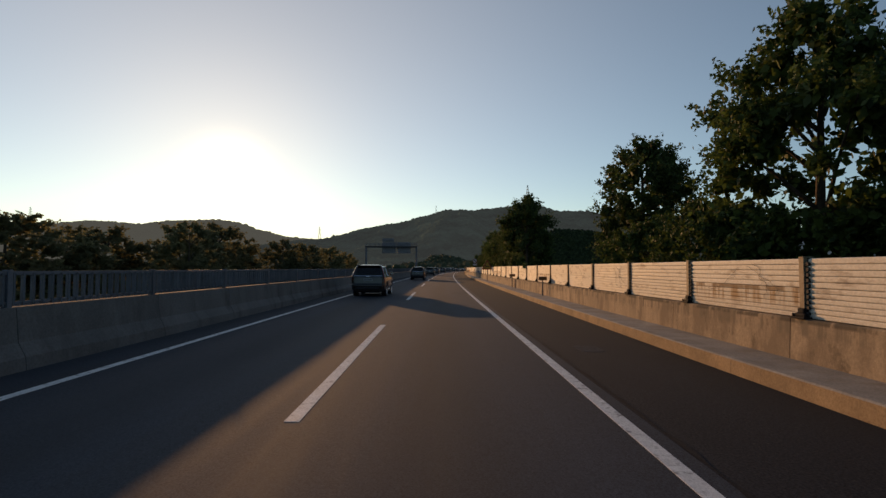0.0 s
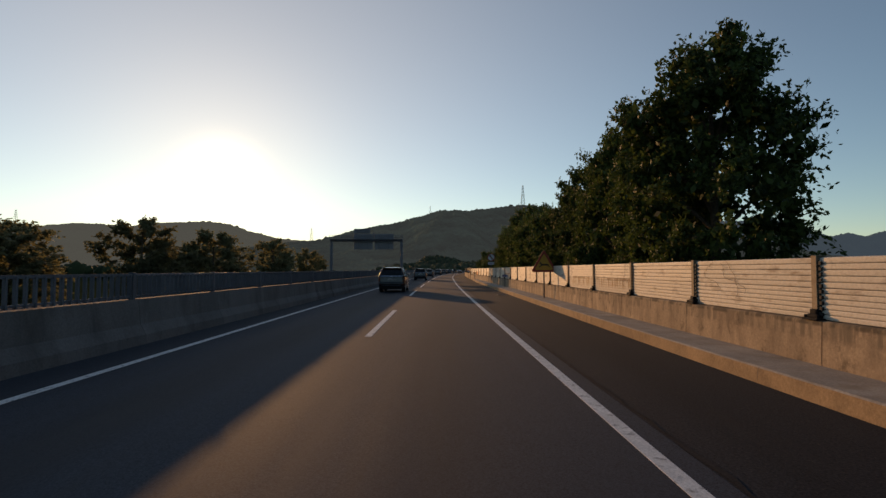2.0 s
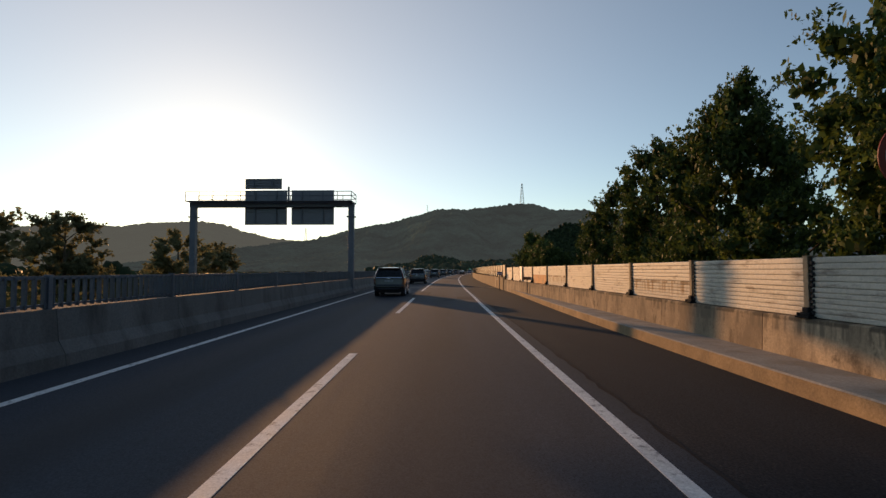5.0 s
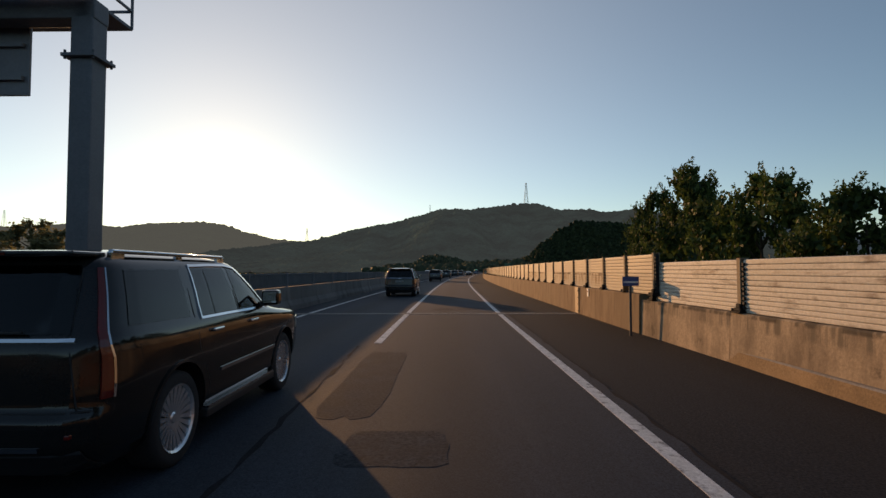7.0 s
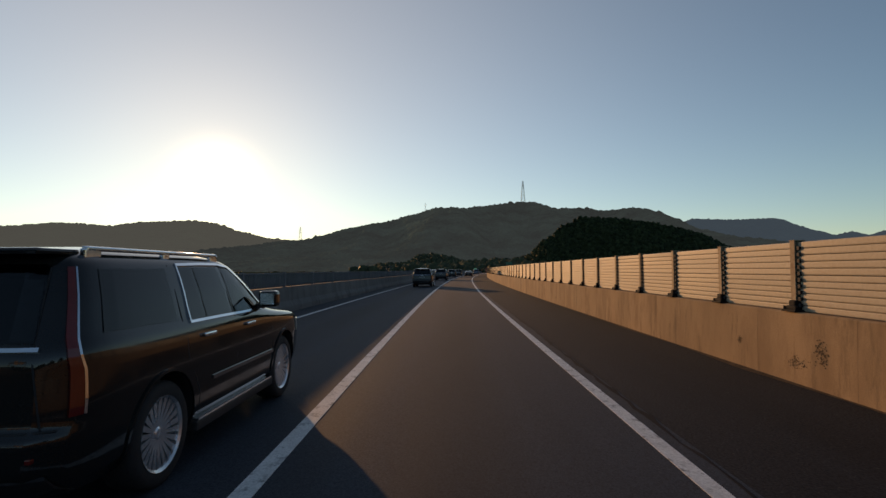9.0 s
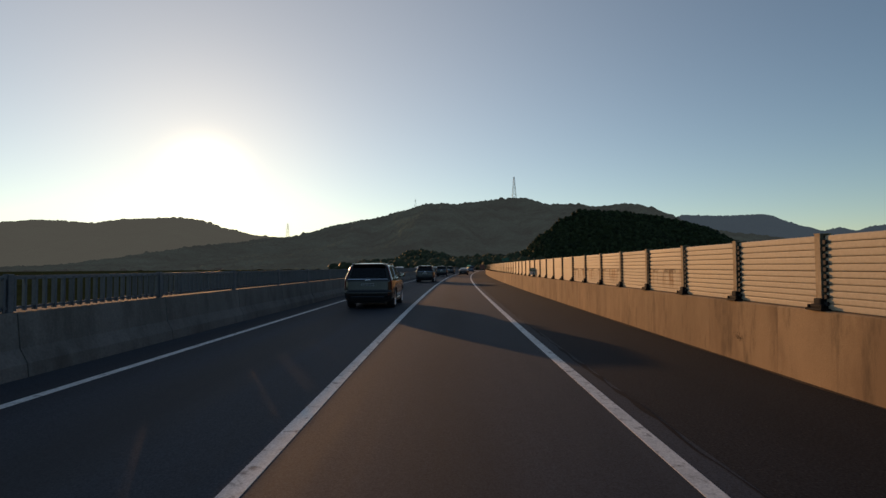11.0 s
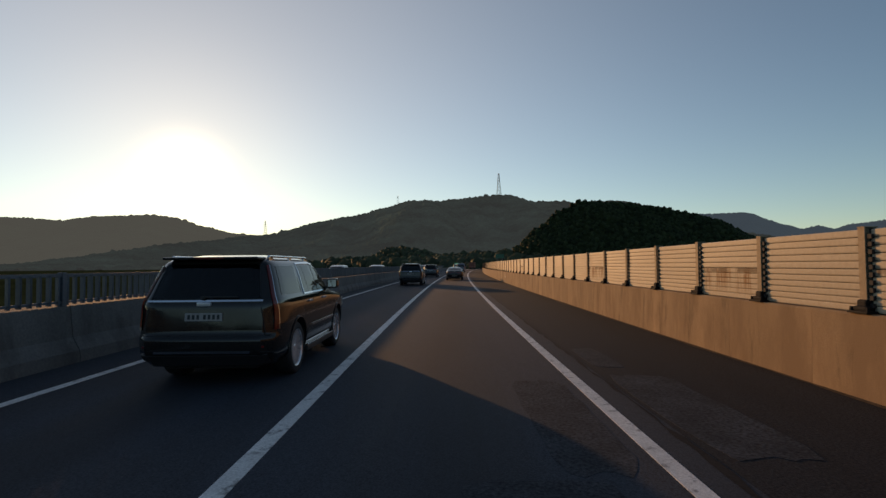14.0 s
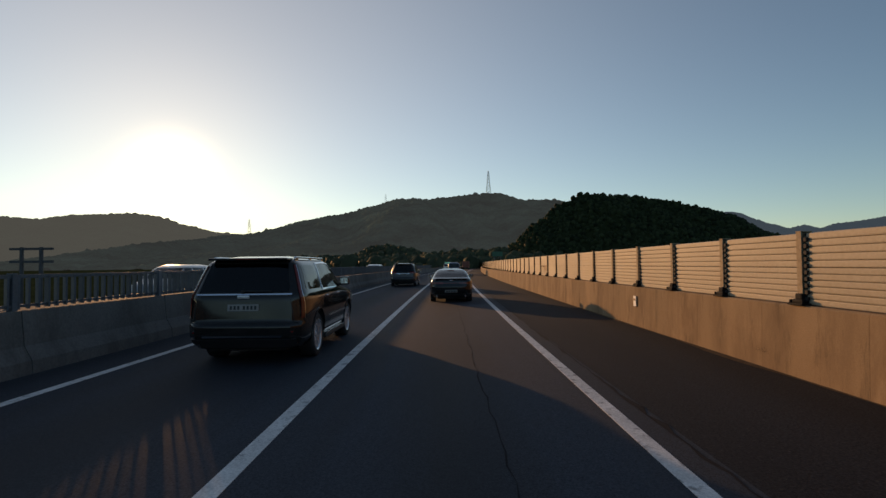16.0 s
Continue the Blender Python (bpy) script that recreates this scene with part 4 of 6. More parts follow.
# ---- trees ----
def tree_meshes(seed, height, spread, trunk_h, clumps, sprigs, per, leaf, inner, low=(0.3, 0.42, 0.48), leaves=LEAF):
    """Trunk with limbs and boughs; leaves set along twigs that fan out of each bough's end, gaps between the boughs."""
    rnd = np.random.default_rng(seed)
    bm = bmesh.new()
    rod(bm, (0, 0, -0.1), (0.06, 0.03, trunk_h), height * 0.024, height * 0.017, 9)
    rod(bm, (0.06, 0.03, trunk_h), (0.1, -0.05, height * 0.8), height * 0.017, height * 0.005, 7)
    centres = []
    while len(centres) < clumps:
        ang, q = rnd.uniform(0, 2 * math.pi), rnd.uniform(0.06, 0.95)
        wide = spread * float(np.interp(q, (0.0, 0.2, 0.33, 0.43, 0.6, 0.78, 0.9, 1.0), (*low, max(0.82, low[2]), 0.92, 0.78, 0.5, 0.15)))
        lobe = 0.82 + 0.2 * math.sin(3 * ang + seed) * math.sin(7 * q + seed) + 0.12 * math.sin(5 * ang + 2 * seed)
        r = wide * lobe * math.sqrt(rnd.uniform(0.12, 1))
        centres.append((r * math.cos(ang), r * math.sin(ang), height * q))
    for c in centres[:26]:
        f = max(trunk_h * 0.7, c[2] - 0.6 * math.hypot(c[0], c[1]) - 0.3)
        mid = (c[0] * 0.5 + 0.05, c[1] * 0.5, f * 0.4 + c[2] * 0.6)
        rod(bm, (0.08, 0, min(f, height * 0.78)), mid, height * 0.0075, height * 0.0045, 5)
        rod(bm, mid, c, height * 0.0045, height * 0.0015, 5)
    tm = bpy.data.meshes.new("trunk"); bm.to_mesh(tm); bm.free(); tm.materials.append(BARK)

    def unit(v):
        return v / np.linalg.norm(v, axis=1, keepdims=True)

    def quads(p, ax, ln, wd):
        bx = unit(np.cross(ax, rnd.normal(size=ax.shape)))
        return np.stack([p - ax * ln, p + bx * ln * wd, p + ax * ln, p - bx * ln * wd], axis=1).reshape(-1, 3)

    out = []
    for c in centres:
        c = np.array(c)
        o = unit(np.array([[c[0], c[1], (c[2] - height * 0.5) * 0.7 + 0.35 * spread]]))
        d = unit(o * 0.75 + unit(rnd.normal(size=(sprigs, 3))) * 0.95 + np.array([0, 0, 0.22]))
        ln = spread * rnd.uniform(0.07, 0.2, size=(sprigs, 1)) * np.where(rnd.uniform(size=(sprigs, 1)) < 0.08, 1.25, 1.0)
        base = c + rnd.normal(size=(sprigs, 3)) * spread * 0.03
        t = rnd.uniform(0.12, 1.0, size=(sprigs, per, 1))
        p = base[:, None] + d[:, None] * ln[:, None] * t
        p = p + rnd.normal(size=p.shape) * spread * 0.017 * (1.25 - t * 0.7)
        p[..., 2:3] -= 0.06 * spread * t * t * rnd.uniform(0, 1, size=(sprigs, 1, 1))
        ax = unit((d[:, None] * 0.7 + rnd.normal(size=p.shape) * 0.75 + np.array([0, 0, -0.25])).reshape(-1, 3))
        out.append(quads(p.reshape(-1, 3), ax, leaf * rnd.uniform(0.6, 1.3, size=(sprigs * per, 1)), 0.5))
    if inner:
        k = rnd.integers(0, clumps, inner)
        p = np.array(centres)[k] * np.array([0.86, 0.86, 0.98]) + rnd.normal(size=(inner, 3)) * spread * 0.045
        out.append(quads(p, unit(rnd.normal(size=(inner, 3))), leaf * rnd.uniform(1.3, 2.3, size=(inner, 1)), 0.6))
    verts = np.concatenate(out)
    n = len(verts) // 4
    cm = bpy.data.meshes.new("crown")
    cm.vertices.add(n * 4); cm.vertices.foreach_set("co", verts.ravel())
    cm.loops.add(n * 4); cm.loops.foreach_set("vertex_index", np.arange(n * 4, dtype=np.int32))
    cm.polygons.add(n); cm.polygons.foreach_set("loop_start", np.arange(0, n * 4, 4, dtype=np.int32))
    cm.update(calc_edges=True)
    cm.materials.append(leaves)
    return tm, cm


# three tall roadside kinds, a low bushy one, and a coarser one for far off, its leaves paled for glare
KINDS = [tree_meshes(3, 8.0, 3.3, 1.6, 165, 11, 12, 0.066, 14000, (0.42, 0.58, 0.7)), tree_meshes(8, 8.0, 3.3, 1.3, 160, 11, 12, 0.066, 14000, (0.42, 0.58, 0.7)),
         tree_meshes(14, 8.0, 3.3, 1.8, 165, 11, 12, 0.066, 14000, (0.42, 0.58, 0.7)), tree_meshes(21, 5.0, 2.8, 0.5, 125, 10, 11, 0.064, 6000, (0.6, 0.8, 0.9)),
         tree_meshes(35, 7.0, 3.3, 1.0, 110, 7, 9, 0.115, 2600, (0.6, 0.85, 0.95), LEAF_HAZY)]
KIND_H = (8.0, 8.0, 8.0, 5.0, 7.0)
KIND_R = (3.3, 3.3, 3.3, 2.8, 3.3)


def tree(kind, s, u, height, radius, turn=0.0, label="dark green broadleaf tree behind the noise barrier", group="roadside trees"):
    tm, cm = KINDS[kind]
    z, w = height / KIND_H[kind], radius / KIND_R[kind]
    t = root("tree", stand(s, u, -0.9, turn) @ Matrix.Diagonal((w, w, z, 1)), label, "tree", group)
    child("trunk", tm, t)
    child("crown", cm, t)


for kind, s, u, h, w, turn in ((0, 13.8, 10.2, 10.2, 4.1, 20), (2, 7.0, 10.2, 11.0, 3.3, 80), (3, 18.4, 9.6, 5.1, 2.7, 10), (1, 25.0, 9.9, 9.0, 3.6, 120),
                               (3, 21.5, 8.9, 4.6, 2.6, 40), (2, 47.3, 7.95, 9.4, 3.6, 200), (1, 51.5, 8.4, 6.8, 2.5, 60), (2, 54.0, 8.5, 9.6, 3.1, 310),
                               (0, 57.6, 8.5, 8.9, 2.8, 33), (1, 61.8, 8.6, 8.7, 2.9, 150), (2, 65.6, 8.6, 8.0, 2.7, 15), (0, 70.2, 8.7, 7.4, 3.0, 95),
                               (1, 74.0, 9.3, 7.0, 2.6, 280), (2, 77.3, 8.6, 8.3, 3.1, 250), (0, 83.2, 8.7, 8.9, 3.0, 190), (1, 88.5, 8.8, 8.5, 2.9, 60), (2, 94.5, 8.8, 8.3, 2.8, 10),
                               (1, 100.5, 9.0, 8.0, 2.7, 130), (3, 106.0, 9.4, 7.0, 2.8, 10),
                               (1, 116.6, 11.6, 5.6, 3.4, 110), (3, 116.9, 8.1, 4.2, 2.0, 210), (3, 119.4, 7.6, 4.9, 2.1, 150), (3, 122.8, 7.6, 5.7, 2.3, 280), (3, 128.6, 8.8, 5.9, 1.7, 20),
                               (3, 52.0, 8.5, 3.9, 2.2, 50), (3, 59.5, 8.5, 4.0, 2.2, 70), (3, 67.9, 8.6, 4.1, 2.3, 170), (3, 72.5, 8.6, 4.0, 2.2, 250), (3, 80.3, 8.6, 4.2, 2.3, 10), (3, 86.0, 8.6, 4.3, 2.3, 130),
                               (3, 91.5, 8.5, 4.3, 2.3, 200), (3, 97.5, 8.6, 4.3, 2.3, 300), (3, 15.5, 8.9, 4.6, 2.5, 90)):
    tree(kind, s, u, h, w, turn)
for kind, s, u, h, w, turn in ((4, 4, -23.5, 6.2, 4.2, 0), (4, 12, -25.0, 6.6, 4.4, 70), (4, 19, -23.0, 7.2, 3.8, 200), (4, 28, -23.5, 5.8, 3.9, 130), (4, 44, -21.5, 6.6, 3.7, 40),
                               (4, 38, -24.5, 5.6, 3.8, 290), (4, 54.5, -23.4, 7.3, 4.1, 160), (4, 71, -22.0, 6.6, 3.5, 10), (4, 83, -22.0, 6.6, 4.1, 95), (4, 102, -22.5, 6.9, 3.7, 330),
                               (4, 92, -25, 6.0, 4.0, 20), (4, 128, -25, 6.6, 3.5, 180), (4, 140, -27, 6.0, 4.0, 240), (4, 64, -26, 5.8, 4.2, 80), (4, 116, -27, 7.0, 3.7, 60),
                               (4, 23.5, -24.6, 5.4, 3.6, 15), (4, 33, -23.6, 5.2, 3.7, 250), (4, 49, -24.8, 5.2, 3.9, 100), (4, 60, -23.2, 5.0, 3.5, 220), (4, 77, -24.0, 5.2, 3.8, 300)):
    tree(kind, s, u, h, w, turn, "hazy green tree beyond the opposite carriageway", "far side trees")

# a young creeper that looks over the barrier
rnd = random.Random(77)
vine = root("creeper", stand(33.7, 5.57, 1.74), "sprig of green creeper over the barrier's top", "climbing plant")
bm = bmesh.new()
for k in range(5):
    rod(bm, (0, -0.5 + k * 0.25, -0.15), (rnd.uniform(-0.1, 0.05), -0.6 + k * 0.3, rnd.uniform(0.05, 0.2)), 0.008, 0.003, 5)
part("stem", bm, BARK, vine)
verts, faces = [], []
for k in range(220):
    c = Vector((rnd.uniform(-0.13, 0.08), rnd.gauss(0, 0.38), rnd.uniform(-0.12, 0.2)))
    a = Vector((rnd.gauss(0, 1), rnd.gauss(0, 1), rnd.gauss(0, 1))).normalized()
    b = a.orthogonal().normalized()
    o = len(verts)
    verts += [c - a * 0.06, c + b * 0.035, c + a * 0.06, c - b * 0.035]
    faces.append((o, o + 1, o + 2, o + 3))
child("leaves", mesh("leaves", verts, faces, LEAF), vine)


# a leafless shrub that looks over the bridge's barrier
shrub = root("bare_shrub", stand(128.0, 6.1, -0.9), "leafless brown shrub with thin upright twigs behind the barrier", "shrub")
for k in range(13):
    bm = bmesh.new()
    foot = Vector((rnd.uniform(-0.2, 0.2), rnd.uniform(-0.3, 0.3), -0.05))
    tip = foot + Vector((rnd.uniform(-0.4, 0.4), rnd.uniform(-0.5, 0.5), rnd.uniform(2.7, 3.5)))
    rod(bm, foot, tip, 0.013, 0.003, 6)
    for q in range(13):
        a = foot.lerp(tip, rnd.uniform(0.5, 0.98))
        b = a + Vector((rnd.uniform(-0.28, 0.28), rnd.uniform(-0.3, 0.3), rnd.uniform(0.12, 0.42)))
        rod(bm, a, b, 0.0045, 0.002, 4)
        c = a.lerp(b, 0.6)
        rod(bm, c, c + Vector((rnd.uniform(-0.12, 0.12), rnd.uniform(-0.12, 0.12), rnd.uniform(0.05, 0.18))), 0.003, 0.0015, 4)
    part("twig", bm, BARK, shrub)


# dead vines that cling to the old barrier
def dry_vine(s, u, z, seed, label="leafless brown vine stems clinging to the barrier"):
    rnd = random.Random(seed)
    v = root("dry_vine", stand(s, u, z), label, "climbing plant", "dry vines")
    for k in range(3):
        bm = bmesh.new()
        y, h = rnd.uniform(-0.6, 0.6), rnd.uniform(0.75, 0.95)
        ang = rnd.uniform(-0.6, 0.6)
        for step in range(13):
            ang += rnd.uniform(-0.9, 0.9)
            y2, h2 = y + 0.1 * math.cos(ang) * (1 if k % 2 else -1), h - 0.05 * abs(math.sin(ang)) - 0.006
            if h2 < 0.12:
                break
            rod(bm, (-0.045, y, h), (-0.045, y2, h2), 0.003, 0.0022, 5)
            if rnd.random() < 0.5:
                rod(bm, (-0.045, y2, h2), (-0.045, y2 + rnd.uniform(-0.16, 0.16), h2 + rnd.uniform(-0.1, 0.06)), 0.002, 0.0013, 4)
            y, h = y2, h2
        part("stem", bm, BARK, v)


for k, s in enumerate((-1.0, 9.4, 16.2, 20.8, 34.4, 43.0, 47.5, 62.6, 64.2, 69.0)):
    dry_vine(s, 5.57, 0.86, 40 + k)

# soot and scrape marks on the bridge parapet, grit along its foot
SOOT = surf("soot", (0.11, 0.08, 0.055), 0.95, fine=30, fine_amt=0.3, broad=6, broad_amt=0.3, bump=0.2, spec=0.05)


def mark(s, z, w, h, seed):
    """A splash of small dark specks, thick in the middle and thin at its rim."""
    rnd = random.Random(seed)
    verts, faces = [], []
    for k in range(110):
        y, dz = rnd.gauss(0, w * 0.3), rnd.gauss(0, h * 0.3)
        q = min(w, h) * rnd.uniform(0.015, 0.07)
        o, m_ = len(verts), 6
        for i in range(m_):
            a = 2 * math.pi * i / m_
            yy, zz = y + q * 1.3 * math.cos(a) * rnd.uniform(0.6, 1.2), dz + q * math.sin(a) * rnd.uniform(0.6, 1.2)
            verts.append((-0.003 - 0.00002 * k + (z + zz + 0.02) * 0.0205, yy, zz))
        faces.append(tuple(range(o, o + m_)))
    ob = child("soot_mark", mesh("soot_mark", verts, faces, SOOT), new_wall)
    ob.matrix_basis = stand(s, 4.78, z)


for k, (s, z, w, h) in enumerate(((142.6, 0.5, 0.22, 0.3), (143.1, 0.3, 0.35, 0.16), (144.5, 0.42, 0.12, 0.1), (205.1, 0.72, 0.2, 0.1), (205.4, 0.71, 0.14, 0.12), (211.0, 0.55, 0.2, 0.05),
                                  (211.8, 0.5, 0.25, 0.05), (210.0, 0.52, 0.1, 0.06), (249.2, 0.78, 0.18, 0.1), (249.5, 0.77, 0.16, 0.12), (241.0, 0.3, 0.5, 0.06), (252.0, 0.25, 0.3, 0.07),
                                  (173.0, 0.4, 0.2, 0.1), (188.5, 0.35, 0.3, 0.06), (231.0, 0.6, 0.1, 0.35), (160.0, 0.3, 0.3, 0.1))):
    mark(s, z, w, h, 60 + k)
rnd = random.Random(91)
verts, faces = [], []
n = 520
for i in range(n + 1):
    s = 120 + i * 0.5
    w = 0.03 + 0.12 * max(0.0, noise.noise((s * 0.35, 0, 0)) + 0.25) + rnd.uniform(0, 0.03)
    verts += [at(s, 4.79 - w, 0.003), at(s, 4.8, 0.012)]
faces = [(2 * i, 2 * i + 1, 2 * i + 3, 2 * i + 2) for i in range(n)]
tagged(child("road_grit", mesh("road_grit", verts, faces, SOOT), new_wall), kind="stuff")

# ---- hills ----
def ridge_height(profile, x):
    xs, zs = [p[0] for p in profile], [p[1] for p in profile]
    i = int(np.clip(np.searchsorted(xs, x) - 1, 0, len(xs) - 2))
    t = np.clip((x - xs[i]) / (xs[i + 1] - xs[i]), 0, 1)
    t = t * t * (3 - 2 * t) * 0.5 + t * 0.5
    return zs[i] + (zs[i + 1] - zs[i]) * t


def hill_slope(profile, x, v, spur, relief):
    """Height of a slope at x, v of the way down from its ridge: spurs and hollows between."""
    top = ridge_height(profile, x)
    n1 = noise.noise((x / spur, v * 0.6, 3.0)) + 0.5 * noise.noise((x / spur * 2.3, v * 1.4, 8.0))
    return top * (1 - v) ** 1.25 + top * relief * n1 * math.sin(math.pi * min(1, v * 1.15)) * (1 - v)


def hill(name, profile, y_ridge, reach, nx, ny, crown, material, label, spur, relief=0.45):
    """A wooded height: its ridge against the sky, spurs and hollows running down towards the road."""
    x0, x1 = profile[0][0], profile[-1][0]
    verts, faces = [], []
    for j in range(-4, ny + 1):
        v = j / ny
        for i in range(nx + 1):
            x = x0 + (x1 - x0) * i / nx
            z = ridge_height(profile, x) * (1 + 2.5 * v) if v < 0 else hill_slope(profile, x, v, spur, relief)
            z += crown * (noise.noise((x / crown / 2.2, v * reach / crown / 2.2, 1.0)) + 0.7 * noise.noise((x / crown, v * reach / crown, 5.0)))
            verts.append((x, y_ridge - v * reach, z - 1.0))
    w = nx + 1
    for j in range(ny + 4):
        for i in range(nx):
            a = j * w + i
            faces.append((a, a + 1, a + w + 1, a + w))
    return structure(name, mesh(name, verts, faces, material, True), label)


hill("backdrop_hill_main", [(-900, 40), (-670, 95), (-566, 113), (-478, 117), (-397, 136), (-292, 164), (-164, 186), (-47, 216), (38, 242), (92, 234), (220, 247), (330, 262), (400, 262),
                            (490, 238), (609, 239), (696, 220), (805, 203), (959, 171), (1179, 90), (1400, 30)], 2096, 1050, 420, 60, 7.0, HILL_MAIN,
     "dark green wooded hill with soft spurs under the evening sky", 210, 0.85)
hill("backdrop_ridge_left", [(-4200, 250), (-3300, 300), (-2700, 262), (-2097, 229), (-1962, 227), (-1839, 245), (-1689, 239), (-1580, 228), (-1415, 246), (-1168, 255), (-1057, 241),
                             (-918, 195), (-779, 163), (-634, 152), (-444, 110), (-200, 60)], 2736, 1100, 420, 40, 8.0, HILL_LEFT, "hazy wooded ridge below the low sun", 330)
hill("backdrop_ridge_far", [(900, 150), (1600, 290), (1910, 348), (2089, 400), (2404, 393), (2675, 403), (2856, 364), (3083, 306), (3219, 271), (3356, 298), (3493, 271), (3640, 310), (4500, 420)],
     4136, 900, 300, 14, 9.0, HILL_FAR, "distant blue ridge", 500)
# added out of view: keeps the bright low sky off the cars' tails
hill("backdrop_ridge_behind", [(-1600, 30), (-1100, 70), (-700, 62), (-300, 78), (0, 66), (250, 84), (600, 70), (1100, 88), (1600, 40)], -620, -380, 120, 12, 5.0, HILL_NEAR,
     "unseen wooded heights added behind the start to cover the low sky", 160)
KNOLL = [(40, -3), (74, 6), (83, 15), (96, 26), (111, 38), (125, 44), (142, 44), (161, 43), (182, 40), (200, 37), (222, 30), (248, 20), (275, 10), (320, 0)]
hill("backdrop_hill_near", KNOLL, 548, 60, 150, 26, 1.0, HILL_NEAR, "dark wooded knoll beside the road ahead", 40)


def crown_lumps(name, places, material, label, seed):
    """Far tree crowns, too many to count: knobbly crowns in one mesh, uneven in size and outline."""
    rnd = np.random.default_rng(seed)
    bm = bmesh.new(); bmesh.ops.create_icosphere(bm, subdivisions=2, radius=1.0)
    base, tris = np.array([v.co[:] for v in bm.verts]), np.array([[v.index for v in f.verts] for f in bm.faces])
    bm.free()
    verts, faces = [], []
    for k, (x, y, z, r) in enumerate(places):
        a = rnd.uniform(0, 2 * math.pi)
        rot = np.array([[math.cos(a), -math.sin(a), 0], [math.sin(a), math.cos(a), 0], [0, 0, 1]])
        p = base * rnd.uniform(0.72, 1.22, size=(len(base), 1)) * np.array([r, r, r * rnd.uniform(0.8, 1.35)])
        verts.append(p @ rot.T + np.array((x, y, z)))
        faces.append(tris + k * len(base))
    verts, faces = np.concatenate(verts), np.concatenate(faces)
    n = len(faces)
    me = bpy.data.meshes.new(name)
    me.vertices.add(len(verts)); me.vertices.foreach_set("co", verts.ravel())
    me.loops.add(n * 3); me.loops.foreach_set("vertex_index", faces.ravel().astype(np.int32))
    me.polygons.add(n); me.polygons.foreach_set("loop_start", np.arange(0, n * 3, 3, dtype=np.int32))
    me.update(calc_edges=True)
    me.materials.append(material)
    return tagged(new(name, me), label, "woods", "", "stuff")


rnd = random.Random(31)
places = []
for k in range(4300):
    x, v = rnd.uniform(66, 290), rnd.random() ** 1.3
    places.append((x, 548 - 60 * v, hill_slope(KNOLL, x, v, 40, 0.45) - 1.1 + rnd.uniform(-0.5, 0.7), rnd.uniform(0.7, 1.6)))
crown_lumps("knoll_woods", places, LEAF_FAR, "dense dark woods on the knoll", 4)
places = []
for k in range(1500):
    y = rnd.uniform(430, 760)
    x = rnd.uniform(-48, 75) + (y - 400) * 0.12
    r = rnd.uniform(1.3, 3.4)
    rise = max(0, y - 440) * 0.06 * (0.55 + 0.45 * math.sin(x * 0.05 + 1.3) * math.sin(y * 0.02))
    places.append((x, y, rnd.uniform(-0.5, 2.2) + rise, r))
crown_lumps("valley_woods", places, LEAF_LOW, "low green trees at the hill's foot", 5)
places = []
for k in range(220):
    y = rnd.uniform(150, 260)
    places.append((rnd.uniform(-140, -60) - (y - 150) * 0.2, y, rnd.uniform(-0.5, 1.6), rnd.uniform(1.0, 2.2)))
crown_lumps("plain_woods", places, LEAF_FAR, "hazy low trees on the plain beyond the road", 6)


# ---- pylons on the ridges ----
def pylon(x, y, z, height, width, arms, label="far lattice mast on the ridge"):
    p = root("lattice_mast", Matrix.Translation((x, y, z)), label, "lattice mast", "masts on the hills")
    for sx in (-1, 1):
        for sy in (-1, 1):
            bm = bmesh.new()
            rod(bm, (sx * width / 2, sy * width / 2, -4), (sx * width * 0.1, sy * width * 0.1, height), height * 0.007, height * 0.005, 5)
            part("leg", bm, STEEL_DARK, p)
    bm = bmesh.new()
    n = 7
    for k in range(n):
        z0, z1 = height * k / n, height * (k + 1) / n
        w0, w1 = width / 2 * (1 - 0.8 * k / n), width / 2 * (1 - 0.8 * (k + 1) / n)
        for sy in (-1, 1):
            rod(bm, (-w0, sy * w0, z0), (w1, sy * w1, z1), height * 0.0035, height * 0.0035, 4)
            rod(bm, (w0, sy * w0, z0), (-w1, sy * w1, z1), height * 0.0035, height * 0.0035, 4)
    part("bracing", bm, STEEL_DARK, p)
    for zz, half in arms:
        bm = bmesh.new()
        rod(bm, (-half, 0, height * zz), (half, 0, height * zz), height * 0.006, height * 0.006, 5)
        part("crossarm", bm, STEEL_DARK, p)


pylon(363, 2090, 258, 82, 16, ())
pylon(-8, 2090, 222, 34, 8, ((0.75, 5), (0.88, 4)))
pylon(-478, 2090, 112, 54, 11, ((0.6, 8), (0.75, 7), (0.9, 5)))
pylon(785, 2090, 200, 42, 9, ((0.7, 6), (0.88, 5)))
pylon(-2140, 2730, 232, 80, 16, ((0.55, 13), (0.7, 12), (0.85, 10), (0.97, 6)))

# wooden-looking frame mast by the far side of the bridge
frame_mast = root("utility_frame", stand(270, -21), "dark two-legged utility frame beyond the road", "utility pole")
for u in (-0.5, 0.5):
    bm = bmesh.new(); rod(bm, (u, 0, -1), (u, 0, 2.7), 0.1, 0.09, 8); part("leg", bm, STEEL_DARK, frame_mast)
for z in (1.9, 2.55):
    part("crossbar", blocks((-1.1, 1.1, -0.06, 0.06, z, z + 0.12)), STEEL_DARK, frame_mast)

guide = root("direction_sign", stand(430, 10.0, -0.9), "far green direction sign over the bend", "road sign")
part("board", blocks((-1.8, 1.8, -0.05, 0.05, 5.3, 6.95), bevel=0.02), SIGN_GREEN, guide)
for u in (-1.1, 1.1):
    bm = bmesh.new(); rod(bm, (u, 0.12, 0), (u, 0.12, 6.8), 0.12, 0.1, 10); part("post", bm, STEEL, guide)


